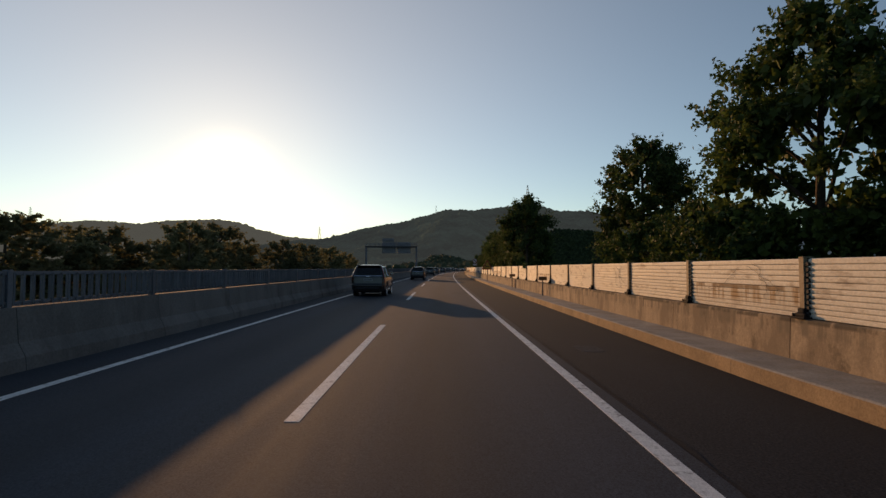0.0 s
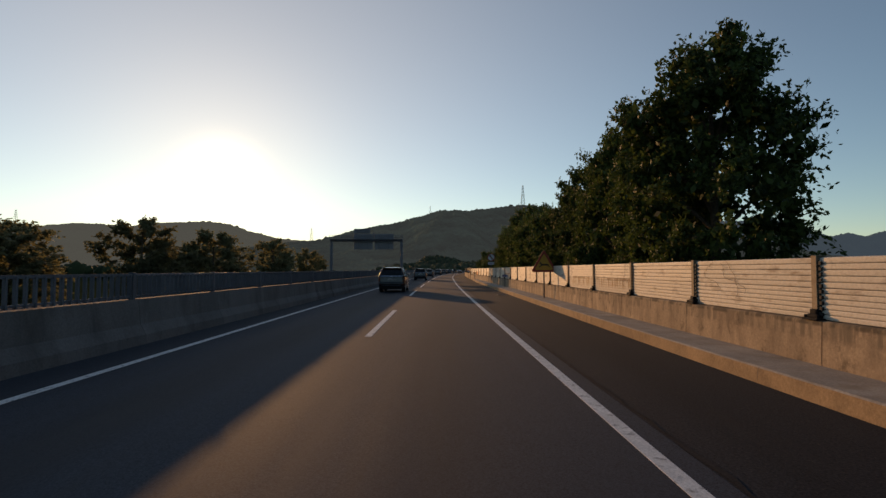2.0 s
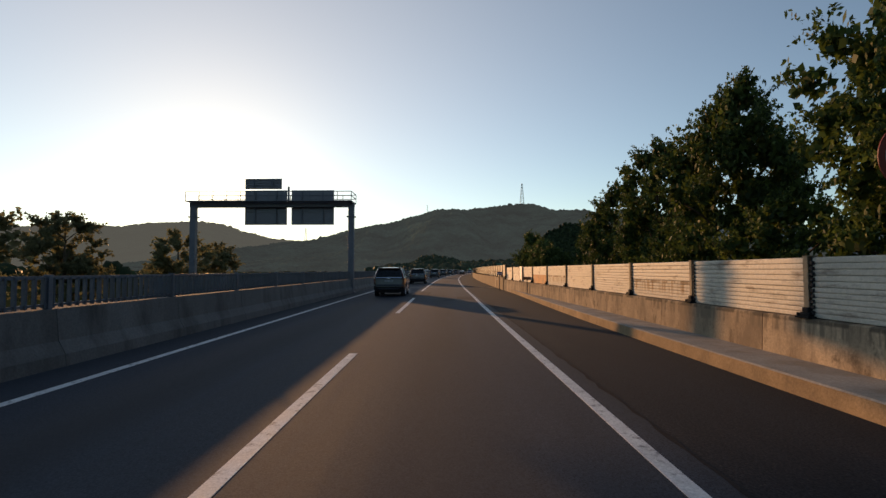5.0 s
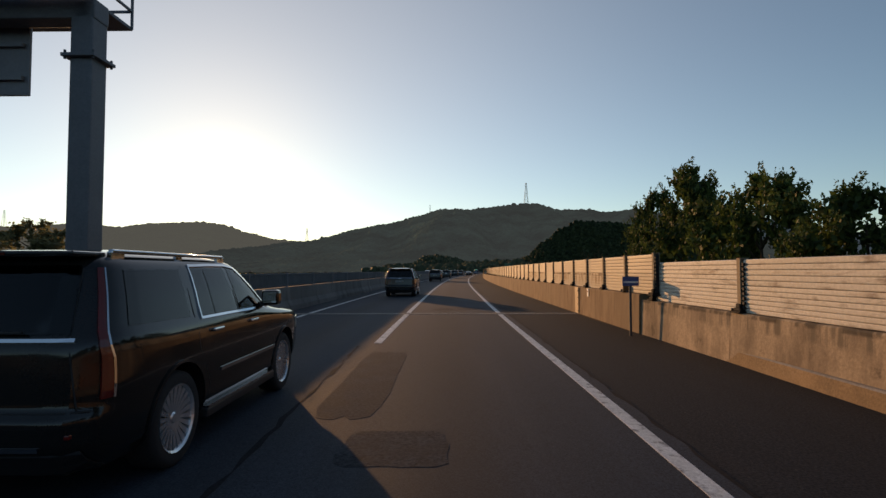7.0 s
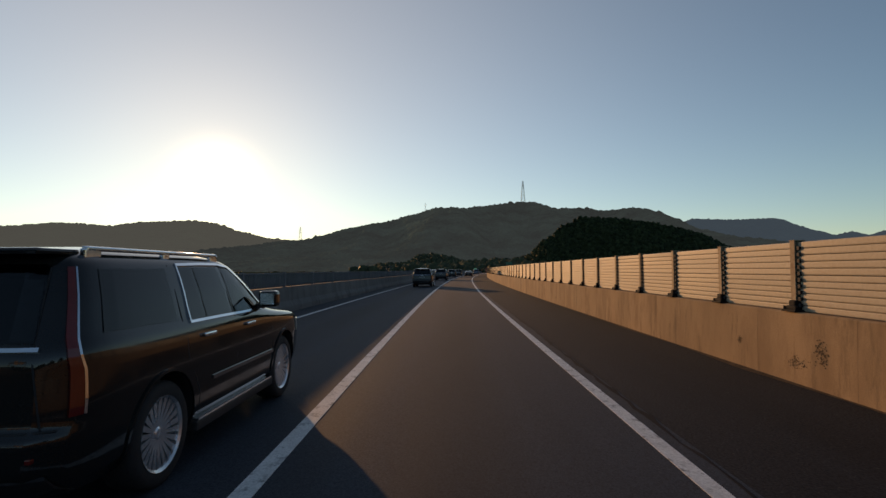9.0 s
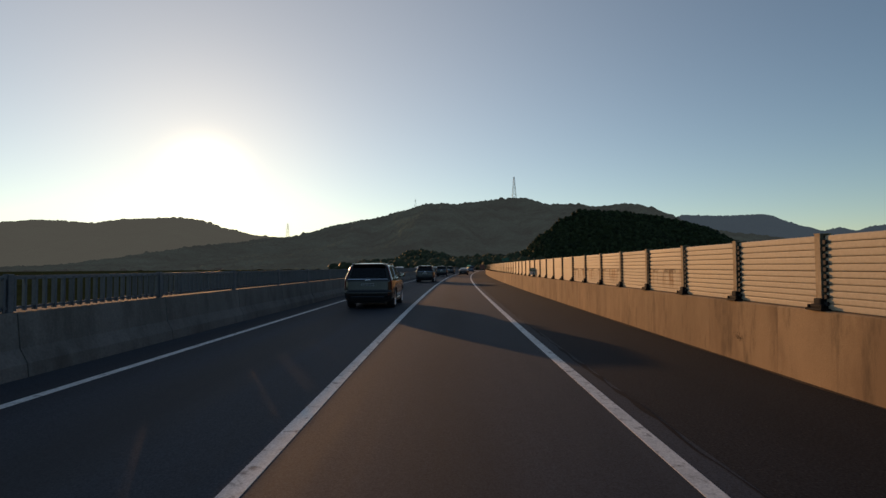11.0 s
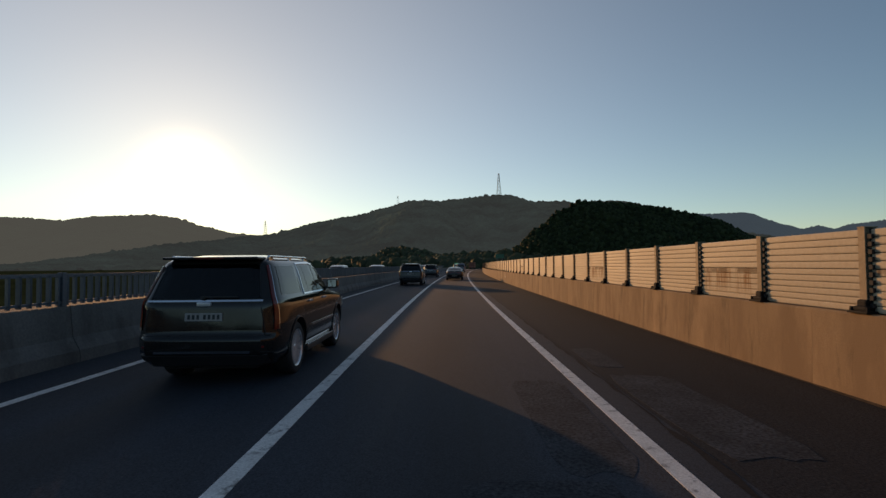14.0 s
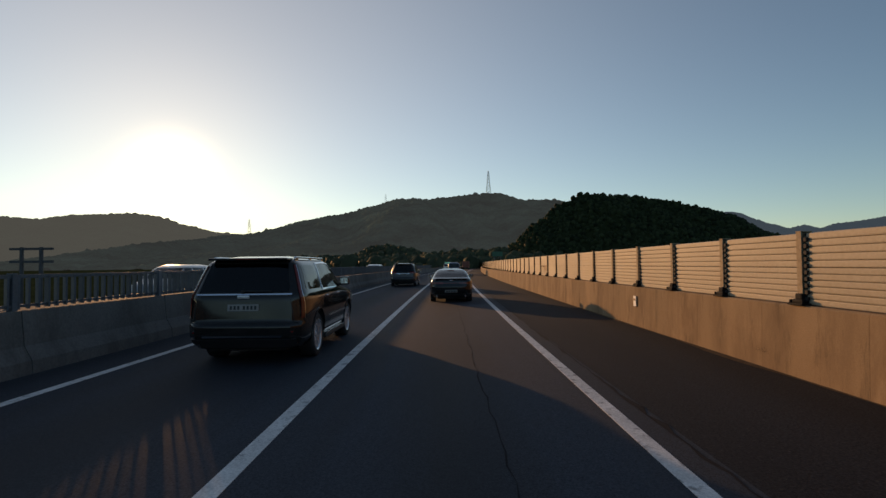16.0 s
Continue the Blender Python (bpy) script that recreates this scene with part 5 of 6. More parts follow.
# ---- vehicles ----
def lathe(profile, n):
    """Turns a profile of (radius, offset) round the x axis."""
    bm = bmesh.new()
    rings = []
    for k in range(n):
        a = 2 * math.pi * k / n
        rings.append([bm.verts.new((o, r * math.cos(a), r * math.sin(a))) for r, o in profile])
    for k in range(n):
        p, q = rings[k], rings[(k + 1) % n]
        for i in range(len(profile) - 1):
            bm.faces.new((p[i], p[i + 1], q[i + 1], q[i]))
    bmesh.ops.remove_doubles(bm, verts=bm.verts, dist=0.0005)
    return bm


def wheel_data(radius, width, rim_r, spokes):
    h = width / 2
    t = lathe([(rim_r, -h * 0.9), (radius * 0.9, -h), (radius * 0.985, -h * 0.82), (radius, -h * 0.6), (radius, h * 0.6), (radius * 0.985, h * 0.82), (radius * 0.9, h), (rim_r, h * 0.9)], 36)
    tm = bpy.data.meshes.new("tyre"); bmesh.ops.recalc_face_normals(t, faces=t.faces); t.to_mesh(tm); t.free(); tm.materials.append(RUBBER); tm.shade_smooth()
    r = lathe([(0.0, h * 0.72), (rim_r * 0.12, h * 0.72), (rim_r * 0.2, h * 0.62), (rim_r * 0.24, h * 0.25), (rim_r * 0.5, -h * 0.05), (rim_r * 0.9, -h * 0.1), (rim_r * 0.93, h * 0.85), (rim_r * 1.0, h * 0.95), (rim_r, -h * 0.9), (0.0, -h * 0.9)], 36)
    for k in range(spokes):
        a = 2 * math.pi * k / spokes
        vs = block(r, h * 0.3, h * 0.8, -1, 1, rim_r * 0.14, rim_r * 0.95)
        for v in vs:
            v.co.y *= 0.011 if v.co.z < rim_r * 0.5 else 0.024
            v.co.x -= h * 0.18 * (1 - v.co.z / rim_r)
        bmesh.ops.transform(r, matrix=Matrix.Rotation(a, 4, "X"), verts=vs)
    rm = bpy.data.meshes.new("rim"); bmesh.ops.recalc_face_normals(r, faces=r.faces); r.to_mesh(rm); r.free(); rm.materials.append(ALLOY)
    return tm, rm


def line_of(pts, z, blur=0.022):
    zs, vs = [p[0] for p in pts], [p[1] for p in pts]
    return float(sum(np.interp(z + d * blur, zs, vs) for d in (-1, -0.5, 0, 0.5, 1)) / 5)


class Hull:
    """A car body as a stack of rounded plan outlines: its tail and nose lines and its half width, each by height."""

    def __init__(self, rear, front, wide, p=(10.0, 6.0), inset=0.0, front_most=99.0):
        self.rear, self.front, self.wide, self.p, self.inset, self.front_most = rear, front, wide, p, inset, front_most

    def level(self, z):
        yr, yf, w = line_of(self.rear, z) + self.inset, line_of(self.front, z) - self.inset, line_of(self.wide, z) - self.inset
        yf = min(yf, self.front_most)
        return (yr + yf) / 2, (yf - yr) / 2, w

    def side_x(self, y, z):
        yc, hl, w = self.level(z)
        t = (y - yc) / hl
        p = self.p[0] if t < 0 else self.p[1]
        return w * max(0.0, 1 - min(1.0, abs(t)) ** p) ** (1 / p)

    def end_y(self, x, z, end):
        yc, hl, w = self.level(z)
        p = self.p[0] if end < 0 else self.p[1]
        return yc + end * hl * max(0.0, 1 - min(1.0, abs(x / w)) ** p) ** (1 / p)

    def wrap(self, q, z, end):
        """A place round one corner of the plan: q from 0 at the middle of the end over 1 at the corner to 2 at the middle of the side."""
        yc, hl, w = self.level(z)
        c = 0.5 ** (1 / (self.p[0] if end < 0 else self.p[1]))
        if q <= 1:
            x = q * c * w
            return Vector((x, self.end_y(x, z, end), z))
        y = yc + end * hl * c * (2 - q)
        return Vector((self.side_x(y, z), y, z))

    def shell(self, z0, z1, step, material, sides=22, ends=12):
        rings = []
        bm = bmesh.new()
        n = max(2, round((z1 - z0) / step))
        for i in range(n + 1):
            z = z0 + (z1 - z0) * i / n
            yc, hl, w = self.level(z)
            ring_ = []
            cr, cf = 0.5 ** (1 / self.p[0]), 0.5 ** (1 / self.p[1])
            for k in range(sides):
                f = math.sin((k / (sides - 1) - 0.5) * math.pi) * 0.5 + 0.5
                y = yc + hl * (-cr + (cr + cf) * f)
                ring_.append((self.side_x(y, z), y))
            fr = [(-cf + 2 * cf * (k + 1) / (ends + 1)) * w for k in range(ends)][::-1]
            ring_ += [(x, self.end_y(x, z, 1)) for x in fr]
            ring_ += [(-x, y) for x, y in ring_[:sides]][::-1]
            ring_ += [(x, self.end_y(x, z, -1)) for x in [(-cr + 2 * cr * (k + 1) / (ends + 1)) * w for k in range(ends)]]
            rings.append([bm.verts.new((x, y, z)) for x, y in ring_])
        m = len(rings[0])
        for a, b in zip(rings, rings[1:]):
            for i in range(m):
                bm.faces.new((a[i], a[(i + 1) % m], b[(i + 1) % m], b[i]))
        bm.faces.new(rings[0][::-1]); bm.faces.new(rings[-1])
        bmesh.ops.recalc_face_normals(bm, faces=bm.faces)
        me = bpy.data.meshes.new("body"); bm.to_mesh(me); bm.free(); me.materials.append(material)
        return me


def prism(bm, pts, axis, a, b):
    """A straight prism over a polygon: of (y, z) along x, or of (x, z) along y."""
    def co(p, q, d):
        return (d, p, q) if axis == "X" else (p, d, q)
    lo, hi = [bm.verts.new(co(*p, a)) for p in pts], [bm.verts.new(co(*p, b)) for p in pts]
    n = len(pts)
    for i in range(n):
        bm.faces.new((lo[i], lo[(i + 1) % n], hi[(i + 1) % n], hi[i]))
    bm.faces.new(lo[::-1]); bm.faces.new(hi)


def shrink(pts, d):
    cx, cy = sum(p[0] for p in pts) / len(pts), sum(p[1] for p in pts) / len(pts)
    return [(x + (d if x < cx else -d), y + (d if y < cy else -d)) for x, y in pts]


def carved(me, cutters):
    """The mesh less its cutters, with the cutters' materials on the cut faces."""
    for piece in [me] + [c for c, _ in cutters if isinstance(c, bpy.types.Mesh)]:
        bm = bmesh.new(); bm.from_mesh(piece)
        bmesh.ops.triangulate(bm, faces=bm.faces)
        bm.to_mesh(piece); bm.free()
    ob = new("carving", me)
    tmp = []
    for bm, material in cutters:
        if isinstance(bm, bpy.types.Mesh):
            cm = bm
        else:
            bmesh.ops.recalc_face_normals(bm, faces=bm.faces)
            cm = bpy.data.meshes.new("cutter"); bm.to_mesh(cm); bm.free()
            cm.materials.append(material)
        co = new("cutter", cm)
        tmp.append(co)
        md = ob.modifiers.new("cut", "BOOLEAN")
        md.object, md.operation, md.solver, md.material_mode = co, "DIFFERENCE", "EXACT", "TRANSFER"
    bpy.context.view_layer.update()
    out = bpy.data.meshes.new_from_object(ob.evaluated_get(bpy.context.evaluated_depsgraph_get()))
    for o in (ob, *tmp):
        bpy.data.objects.remove(o)
    out.shade_smooth()
    out.set_sharp_from_angle(angle=radians(32))
    out.name = "body"
    return out


def skin(point, quad, nu=6, nv=5, off=0.004, thick=0.006, side=1, bow=None):
    """A thin sheet that follows a body's surface; quad in the surface's own two measures, round from its low rear corner."""
    def at_(a, b):
        p = [quad[0][k] * (1 - a) * (1 - b) + quad[1][k] * a * (1 - b) + quad[2][k] * a * b + quad[3][k] * (1 - a) * b for k in (0, 1)]
        return point(*p)
    pts, hi, lo = [], [], []
    bm = bmesh.new()
    for j in range(nv + 1):
        for i in range(nu + 1):
            a, b = i / nu, j / nv
            c = at_(a, b)
            nrm = (at_(a + 0.01, b) - at_(a - 0.01, b)).cross(at_(a, b + 0.01) - at_(a, b - 0.01)).normalized()
            if nrm.dot(Vector((c.x, c.y * 0.35, 0))) < 0:
                nrm = -nrm
            pts.append((c, nrm))
    for c, nrm in pts:
        h_, l_ = c + nrm * off, c + nrm * (off - thick)
        hi.append(bm.verts.new((side * h_.x, h_.y, h_.z))); lo.append(bm.verts.new((side * l_.x, l_.y, l_.z)))
    w = nu + 1
    for j in range(nv):
        for i in range(nu):
            k = j * w + i
            bm.faces.new((hi[k], hi[k + 1], hi[k + w + 1], hi[k + w]))
            bm.faces.new((lo[k], lo[k + w], lo[k + w + 1], lo[k + 1]))
    edge = [i for i in range(nu)] + [j * w + nu for j in range(nv)] + [nv * w + i for i in range(nu, 0, -1)] + [j * w for j in range(nv, 0, -1)]
    for a, b in zip(edge, edge[1:] + edge[:1]):
        bm.faces.new((lo[a], lo[b], hi[b], hi[a]))
    return bm


def band(pts, width):
    """Quads of one width along a line of (a, b) points, for trim that borders a window."""
    out = []
    for (a0, b0), (a1, b1) in zip(pts, pts[1:]):
        d = math.hypot(a1 - a0, b1 - b0)
        na, nb = -(b1 - b0) / d * width / 2, (a1 - a0) / d * width / 2
        ea, eb = (a1 - a0) / d * width * 0.4, (b1 - b0) / d * width * 0.4
        out.append([(a0 - na - ea, b0 - nb - eb), (a1 - na + ea, b1 - nb + eb), (a1 + na + ea, b1 + nb + eb), (a0 + na - ea, b0 + nb - eb)])
    return out


def joined(bms):
    out = bmesh.new()
    for b in bms:
        me = bpy.data.meshes.new("tmp"); b.to_mesh(me); b.free()
        out.from_mesh(me)
        bpy.data.meshes.remove(me)
    return out


def car_seat(bm, x, y, z, w=0.5):
    block(bm, x - w / 2, x + w / 2, y - 0.06, y + 0.1, z - 0.1, z + 0.33, 0.04, None)
    block(bm, x - 0.13, x + 0.13, y - 0.07, y + 0.05, z + 0.37, z + 0.56, 0.04, None)
    for dx in (-0.05, 0.05):
        rod(bm, (x + dx, y, z + 0.3), (x + dx, y, z + 0.4), 0.01, 0.01, 6)


def vehicle(name, m, label, category, spec):
    """A road vehicle. Local +y is its nose, the origin on the road under its middle."""
    v = root(name, m, label, category, "traffic")
    paint, r, axles = spec["paint"], spec["wheel"], spec["axles"]
    hull = Hull(spec["rear"], spec["front"], spec["wide"], spec.get("p", (10.0, 6.0)))
    z0, z1 = spec["wide"][0][0], spec["wide"][-1][0]
    h = max(w for z, w in spec["wide"])
    lo, hi = spec["cavity"]
    cavity = Hull(spec["rear"], spec["front"], spec["wide"], spec.get("p", (10.0, 6.0)), 0.075, spec["cowl"] + 0.1).shell(lo, hi, 0.08, INTERIOR, 12, 6)
    arches, sides, ends = bmesh.new(), bmesh.new(), bmesh.new()
    for ya in axles:
        for s_ in (-1, 1):
            rod(arches, (s_ * (h - 0.36), ya, r + 0.02), (s_ * (h + 0.2), ya, r + 0.02), r * 1.13, r * 1.13, 36)
    for quad, glass in spec["side_windows"]:
        prism(sides, shrink(quad, 0.012), "X", -h - 0.3, h + 0.3)
    wb, wt, ra, rb = spec["rear_window"]
    prism(ends, [(-wb + 0.015, ra + 0.015), (wb - 0.015, ra + 0.015), (wt - 0.015, rb - 0.015), (-wt + 0.015, rb - 0.015)], "Y", -9.0, cavity_back(hull, ra, rb) + 0.4)
    fb, ft, fa, fc = spec["windscreen"]
    prism(ends, [(-fb + 0.015, fa + 0.015), (fb - 0.015, fa + 0.015), (ft - 0.015, fc - 0.015), (-ft + 0.015, fc - 0.015)], "Y", hull.end_y(0, fc, 1) - 0.5, 9.0)
    me = carved(hull.shell(z0, z1, spec.get("step", 0.03), paint), [(cavity, None), (arches, PLASTIC), (sides, PLASTIC), (ends, PLASTIC)])
    body = child("body", me, v)

    def on_side(y, z):
        return Vector((hull.side_x(y, z), y, z))

    def on_rear(x, z):
        return Vector((x, hull.end_y(x, z, -1), z))

    def on_front(x, z):
        return Vector((x, hull.end_y(x, z, 1), z))

    def rear_corner(q, z):
        return hull.wrap(q, z, -1)

    def front_corner(q, z):
        return hull.wrap(q, z, 1)
    part("rear_window", skin(on_rear, [(-wb, ra), (wb, ra), (wt, rb), (-wt, rb)], 10, 5), GLASS_DARK, body, smooth=False)
    part("windscreen", skin(on_front, [(-fb, fa), (fb, fa), (ft, fc), (-ft, fc)], 10, 6), GLASS, body)
    for side in (-1, 1):
        for quad, glass in spec["side_windows"]:
            part("side_window", skin(on_side, quad, 6, 5, side=side), glass, body)
        for line, width in spec.get("side_chrome", ()):
            part("window_trim", joined([skin(on_side, q, 2, 1, 0.012, 0.016, side) for q in band(line, width)]), CHROME, body)
        for line in spec.get("seams", ()):
            part("door_seam", joined([skin(on_side, q, 2, 4, 0.0015, 0.003, side) for q in band(line, 0.009)]), RUBBER, body)
        for y, z in spec.get("handles", ()):
            x = hull.side_x(y, z)
            part("door_handle", blocks((side * (x + 0.015) - 0.02, side * (x + 0.015) + 0.02, y - 0.11, y + 0.11, z - 0.018, z + 0.018), bevel=0.012), spec.get("handle_mat", paint), body)
        for q0, q1, a, b, q2, q3 in spec["tail"]:
            part("tail_lamp", skin(rear_corner, [(q0, a), (q1, a), (q3, b), (q2, b)], 8, 8, 0.012, 0.02, side), LAMP_RED, body)
        for q0, q1, a, b in spec["head"]:
            part("headlamp", skin(front_corner, [(q0, a), (q1, a), (q1, b), (q0, b)], 8, 3, 0.01, 0.02, side), LAMP_CLEAR, body)
        for ya in axles:
            # the arch's lip
            low_ = math.asin((r + 0.02 - z0 - 0.04) / (r * 1.17))
            part("arch_lip", skin(lambda a, q: on_side(ya + q * math.cos(a), r + 0.02 + q * math.sin(a)), [(-low_, r * 1.125), (math.pi + low_, r * 1.125), (math.pi + low_, r * 1.19), (-low_, r * 1.19)],
                                  24, 1, 0.013, 0.022, side), spec.get("lip_mat", paint), body)
        sy0, sy1 = axles[0] + r * 1.18, axles[1] - r * 1.18
        x = hull.side_x(0, z0 + 0.1)
        part("sill", blocks((min(side * (x - 0.12), side * (x + spec.get("step_out", 0.01))), max(side * (x - 0.12), side * (x + spec.get("step_out", 0.01))), sy0, sy1, z0 - 0.03, z0 + 0.06), bevel=0.018), spec.get("sill_mat", PLASTIC), v)
        my, mz = spec["mirror"]
        x = hull.side_x(my, mz)
        mir = part("mirror", blocks((min(side * (x + 0.03), side * (x + 0.25)), max(side * (x + 0.03), side * (x + 0.25)), my - 0.06, my + 0.1, mz, mz + spec.get("mirror_h", 0.16)), bevel=0.045), spec.get("mirror_paint", paint), body)
        part("mirror_stalk", blocks((min(side * (x - 0.03), side * (x + 0.08)), max(side * (x - 0.03), side * (x + 0.08)), my + 0.0, my + 0.07, mz - 0.02, mz + 0.04), bevel=0.01), PLASTIC, body)
        part("mirror_glass", blocks((min(side * (x + 0.06), side * (x + 0.22)), max(side * (x + 0.06), side * (x + 0.22)), my - 0.064, my - 0.06, mz + 0.03, mz + spec.get("mirror_h", 0.16) - 0.03)), CHROME, mir)
    tm, rm = wheel_data(r, spec.get("tyre_w", 0.24), r * spec.get("rim", 0.66), spec.get("spokes", 10))
    for side in (-1, 1):
        for ya in axles:
            w = child("wheel", tm, v, m=Matrix.Translation((side * (h - 0.03 - spec.get("tyre_w", 0.24) / 2), ya, r)) @ Matrix.Rotation(0 if side > 0 else math.pi, 4, "Z"))
            child("rim", rm, w)
    part("underbody", blocks((-h + 0.36, h - 0.36, hull.end_y(0, z0, -1) + 0.15, hull.end_y(0, z0, 1) - 0.2, z0 - 0.06, z0 + 0.02), bevel=0.02), PLASTIC, v)
    # lower valance of the rear bumper
    va, vb = spec.get("valance", (z0, z0 + 0.1))
    part("rear_valance", skin(on_rear, [(-h * 0.86, va), (h * 0.86, va), (h * 0.86, vb), (-h * 0.86, vb)], 12, 2, 0.012, 0.03), PLASTIC, v)
    part("bumper_seam", skin(on_rear, [(-h * 0.9, spec["bumper_top"]), (h * 0.9, spec["bumper_top"]), (h * 0.9, spec["bumper_top"] + 0.012), (-h * 0.9, spec["bumper_top"] + 0.012)], 14, 1, 0.002, 0.004), RUBBER, v)
    for x, a, b in spec.get("gate_seams", ()):
        for s_ in (-1, 1):
            x2 = x * line_of(spec["wide"], b) / line_of(spec["wide"], a)
            part("tailgate_seam", skin(on_rear, [(s_ * x - 0.005, a), (s_ * x + 0.005, a), (s_ * x2 + 0.005, b), (s_ * x2 - 0.005, b)], 1, 8, 0.002, 0.004), RUBBER, v)
    pz = spec["plate"]
    py = hull.end_y(0, pz + 0.06, -1) - 0.006
    lean = math.degrees(math.atan2(hull.end_y(0, pz + 0.12, -1) - hull.end_y(0, pz, -1), 0.12))
    p = part("number_plate", blocks((-0.26, 0.26, -0.014, 0.0, -0.055, 0.055), bevel=0.004), PLATE, v)
    p.matrix_basis = pose(0, py, pz + 0.06, -lean)
    for k in range(7):
        x = -0.22 + k * 0.063 + (0.03 if k > 2 else 0)
        part("plate_bar", blocks((x, x + 0.035, -0.018, -0.0145, -0.032, 0.032)), SIGN_BLACK, p)
    for y, zz in spec.get("seats", ()):
        for x in (-0.38, 0.38):
            bm = bmesh.new(); car_seat(bm, x, y, zz)
            part("seat", bm, INTERIOR, v)
    return v, hull


def cavity_back(hull, a, b):
    return max(hull.end_y(0, a, -1), hull.end_y(0, b, -1))


E_S = 244.11    # where the drive ends; the last of the traffic stands ahead of it

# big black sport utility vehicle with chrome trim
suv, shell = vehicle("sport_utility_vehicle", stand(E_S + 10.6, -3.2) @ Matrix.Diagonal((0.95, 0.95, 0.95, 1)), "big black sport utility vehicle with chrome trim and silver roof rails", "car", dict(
    paint=CAR_BLACK, wheel=0.405, axles=(-1.41, 1.46), p=(11.0, 7.0), step=0.034, tyre_w=0.285, rim=0.715, spokes=22,
    rear=[(0.3, -2.42), (0.42, -2.5), (0.5, -2.56), (0.7, -2.56), (0.74, -2.51), (1.15, -2.47), (1.25, -2.43), (1.72, -2.2), (1.79, -2.13), (1.83, -1.9), (1.86, -1.5)],
    front=[(0.3, 2.3), (0.45, 2.5), (0.6, 2.56), (0.95, 2.54), (1.03, 2.47), (1.09, 2.3), (1.14, 1.75), (1.19, 1.32), (1.24, 1.18), (1.5, 0.82), (1.7, 0.5), (1.78, 0.3), (1.83, 0.0), (1.86, -0.4)],
    wide=[(0.3, 0.9), (0.42, 0.985), (0.6, 1.005), (0.85, 1.02), (1.1, 1.005), (1.2, 0.985), (1.26, 0.955), (1.5, 0.88), (1.72, 0.795), (1.79, 0.73), (1.83, 0.63), (1.86, 0.42)],
    cavity=(0.95, 1.76), cowl=1.0, rear_window=(0.76, 0.66, 1.24, 1.72), windscreen=(0.8, 0.66, 1.26, 1.7),
    side_windows=(([(-2.08, 1.27), (-1.17, 1.26), (-1.13, 1.69), (-1.94, 1.69)], GLASS_DARK), ([(-0.95, 1.25), (-0.68, 1.25), (-0.66, 1.7), (-0.9, 1.7)], GLASS_DARK), ([(-0.66, 1.25), (-0.12, 1.25), (-0.16, 1.71), (-0.64, 1.7)], GLASS_DARK), ([(-0.04, 1.25), (0.72, 1.25), (0.16, 1.68), (-0.07, 1.71)], GLASS)),
    side_chrome=(([(-0.99, 1.23), (-0.4, 1.23), (0.3, 1.225), (0.82, 1.225)], 0.022), ([(-0.99, 1.23), (-0.955, 1.48), (-0.92, 1.725)], 0.02), ([(-0.92, 1.725), (-0.5, 1.735), (-0.1, 1.735), (0.12, 1.71), (0.3, 1.61), (0.55, 1.44), (0.8, 1.235)], 0.022),
                 ([(-0.62, 0.685), (0.2, 0.685), (0.98, 0.685)], 0.035)),
    seams=([(-1.06, 1.72), (-1.1, 1.25), (-1.08, 0.95), (-0.86, 0.6), (-0.84, 0.42)], [(-0.1, 1.72), (-0.08, 1.2), (-0.1, 0.42)], [(0.95, 1.17), (0.98, 0.8), (0.95, 0.42)]),
    handles=((-0.72, 1.1), (0.26, 1.1)), handle_mat=CHROME, tail=((0.985, 1.02, 0.8, 1.2, 0.985, 1.018), (0.985, 1.018, 1.2, 1.7, 0.982, 1.012)), head=((0.72, 1.12, 0.82, 0.98),),
    step_out=0.05, mirror=(0.62, 1.25), mirror_h=0.19, bumper_top=0.73, valance=(0.32, 0.47), gate_seams=((0.85, 0.75, 1.7),), plate=0.93,
    seats=((0.05, 1.06), (-0.95, 1.06))))
for side in (-1, 1):
    rail = blocks((side * 0.71 - 0.022, side * 0.71 + 0.022, -1.95, 0.02, 1.815, 1.85), (side * 0.71 - 0.02, side * 0.71 + 0.02, -1.97, -1.8, 1.74, 1.835),
                  (side * 0.71 - 0.02, side * 0.71 + 0.02, -1.0, -0.9, 1.76, 1.835), (side * 0.71 - 0.02, side * 0.71 + 0.02, -0.12, 0.04, 1.73, 1.835), bevel=0.012)
    part("roof_rail", rail, CHROME, suv, "silver roof rail")
    part("bumper_reflector", blocks((side * 0.78 - 0.06, side * 0.78 + 0.06, -2.53, -2.44, 0.57, 0.6), bevel=0.006), LAMP_RED, suv)
    part("step_strip", blocks((side * 0.985 - 0.03, side * 0.985 + 0.03, -0.9, 0.95, 0.362, 0.376)), CHROME, suv)
    part("lamp_edge", skin(lambda q, z: shell.wrap(q, z, -1), [(1.022, 0.8), (1.03, 0.8), (1.022, 1.7), (1.014, 1.7)], 2, 10, 0.014, 0.02, side), CHROME, suv)


def on_tail(hull):
    return lambda x, z: Vector((x, hull.end_y(x, z, -1), z))


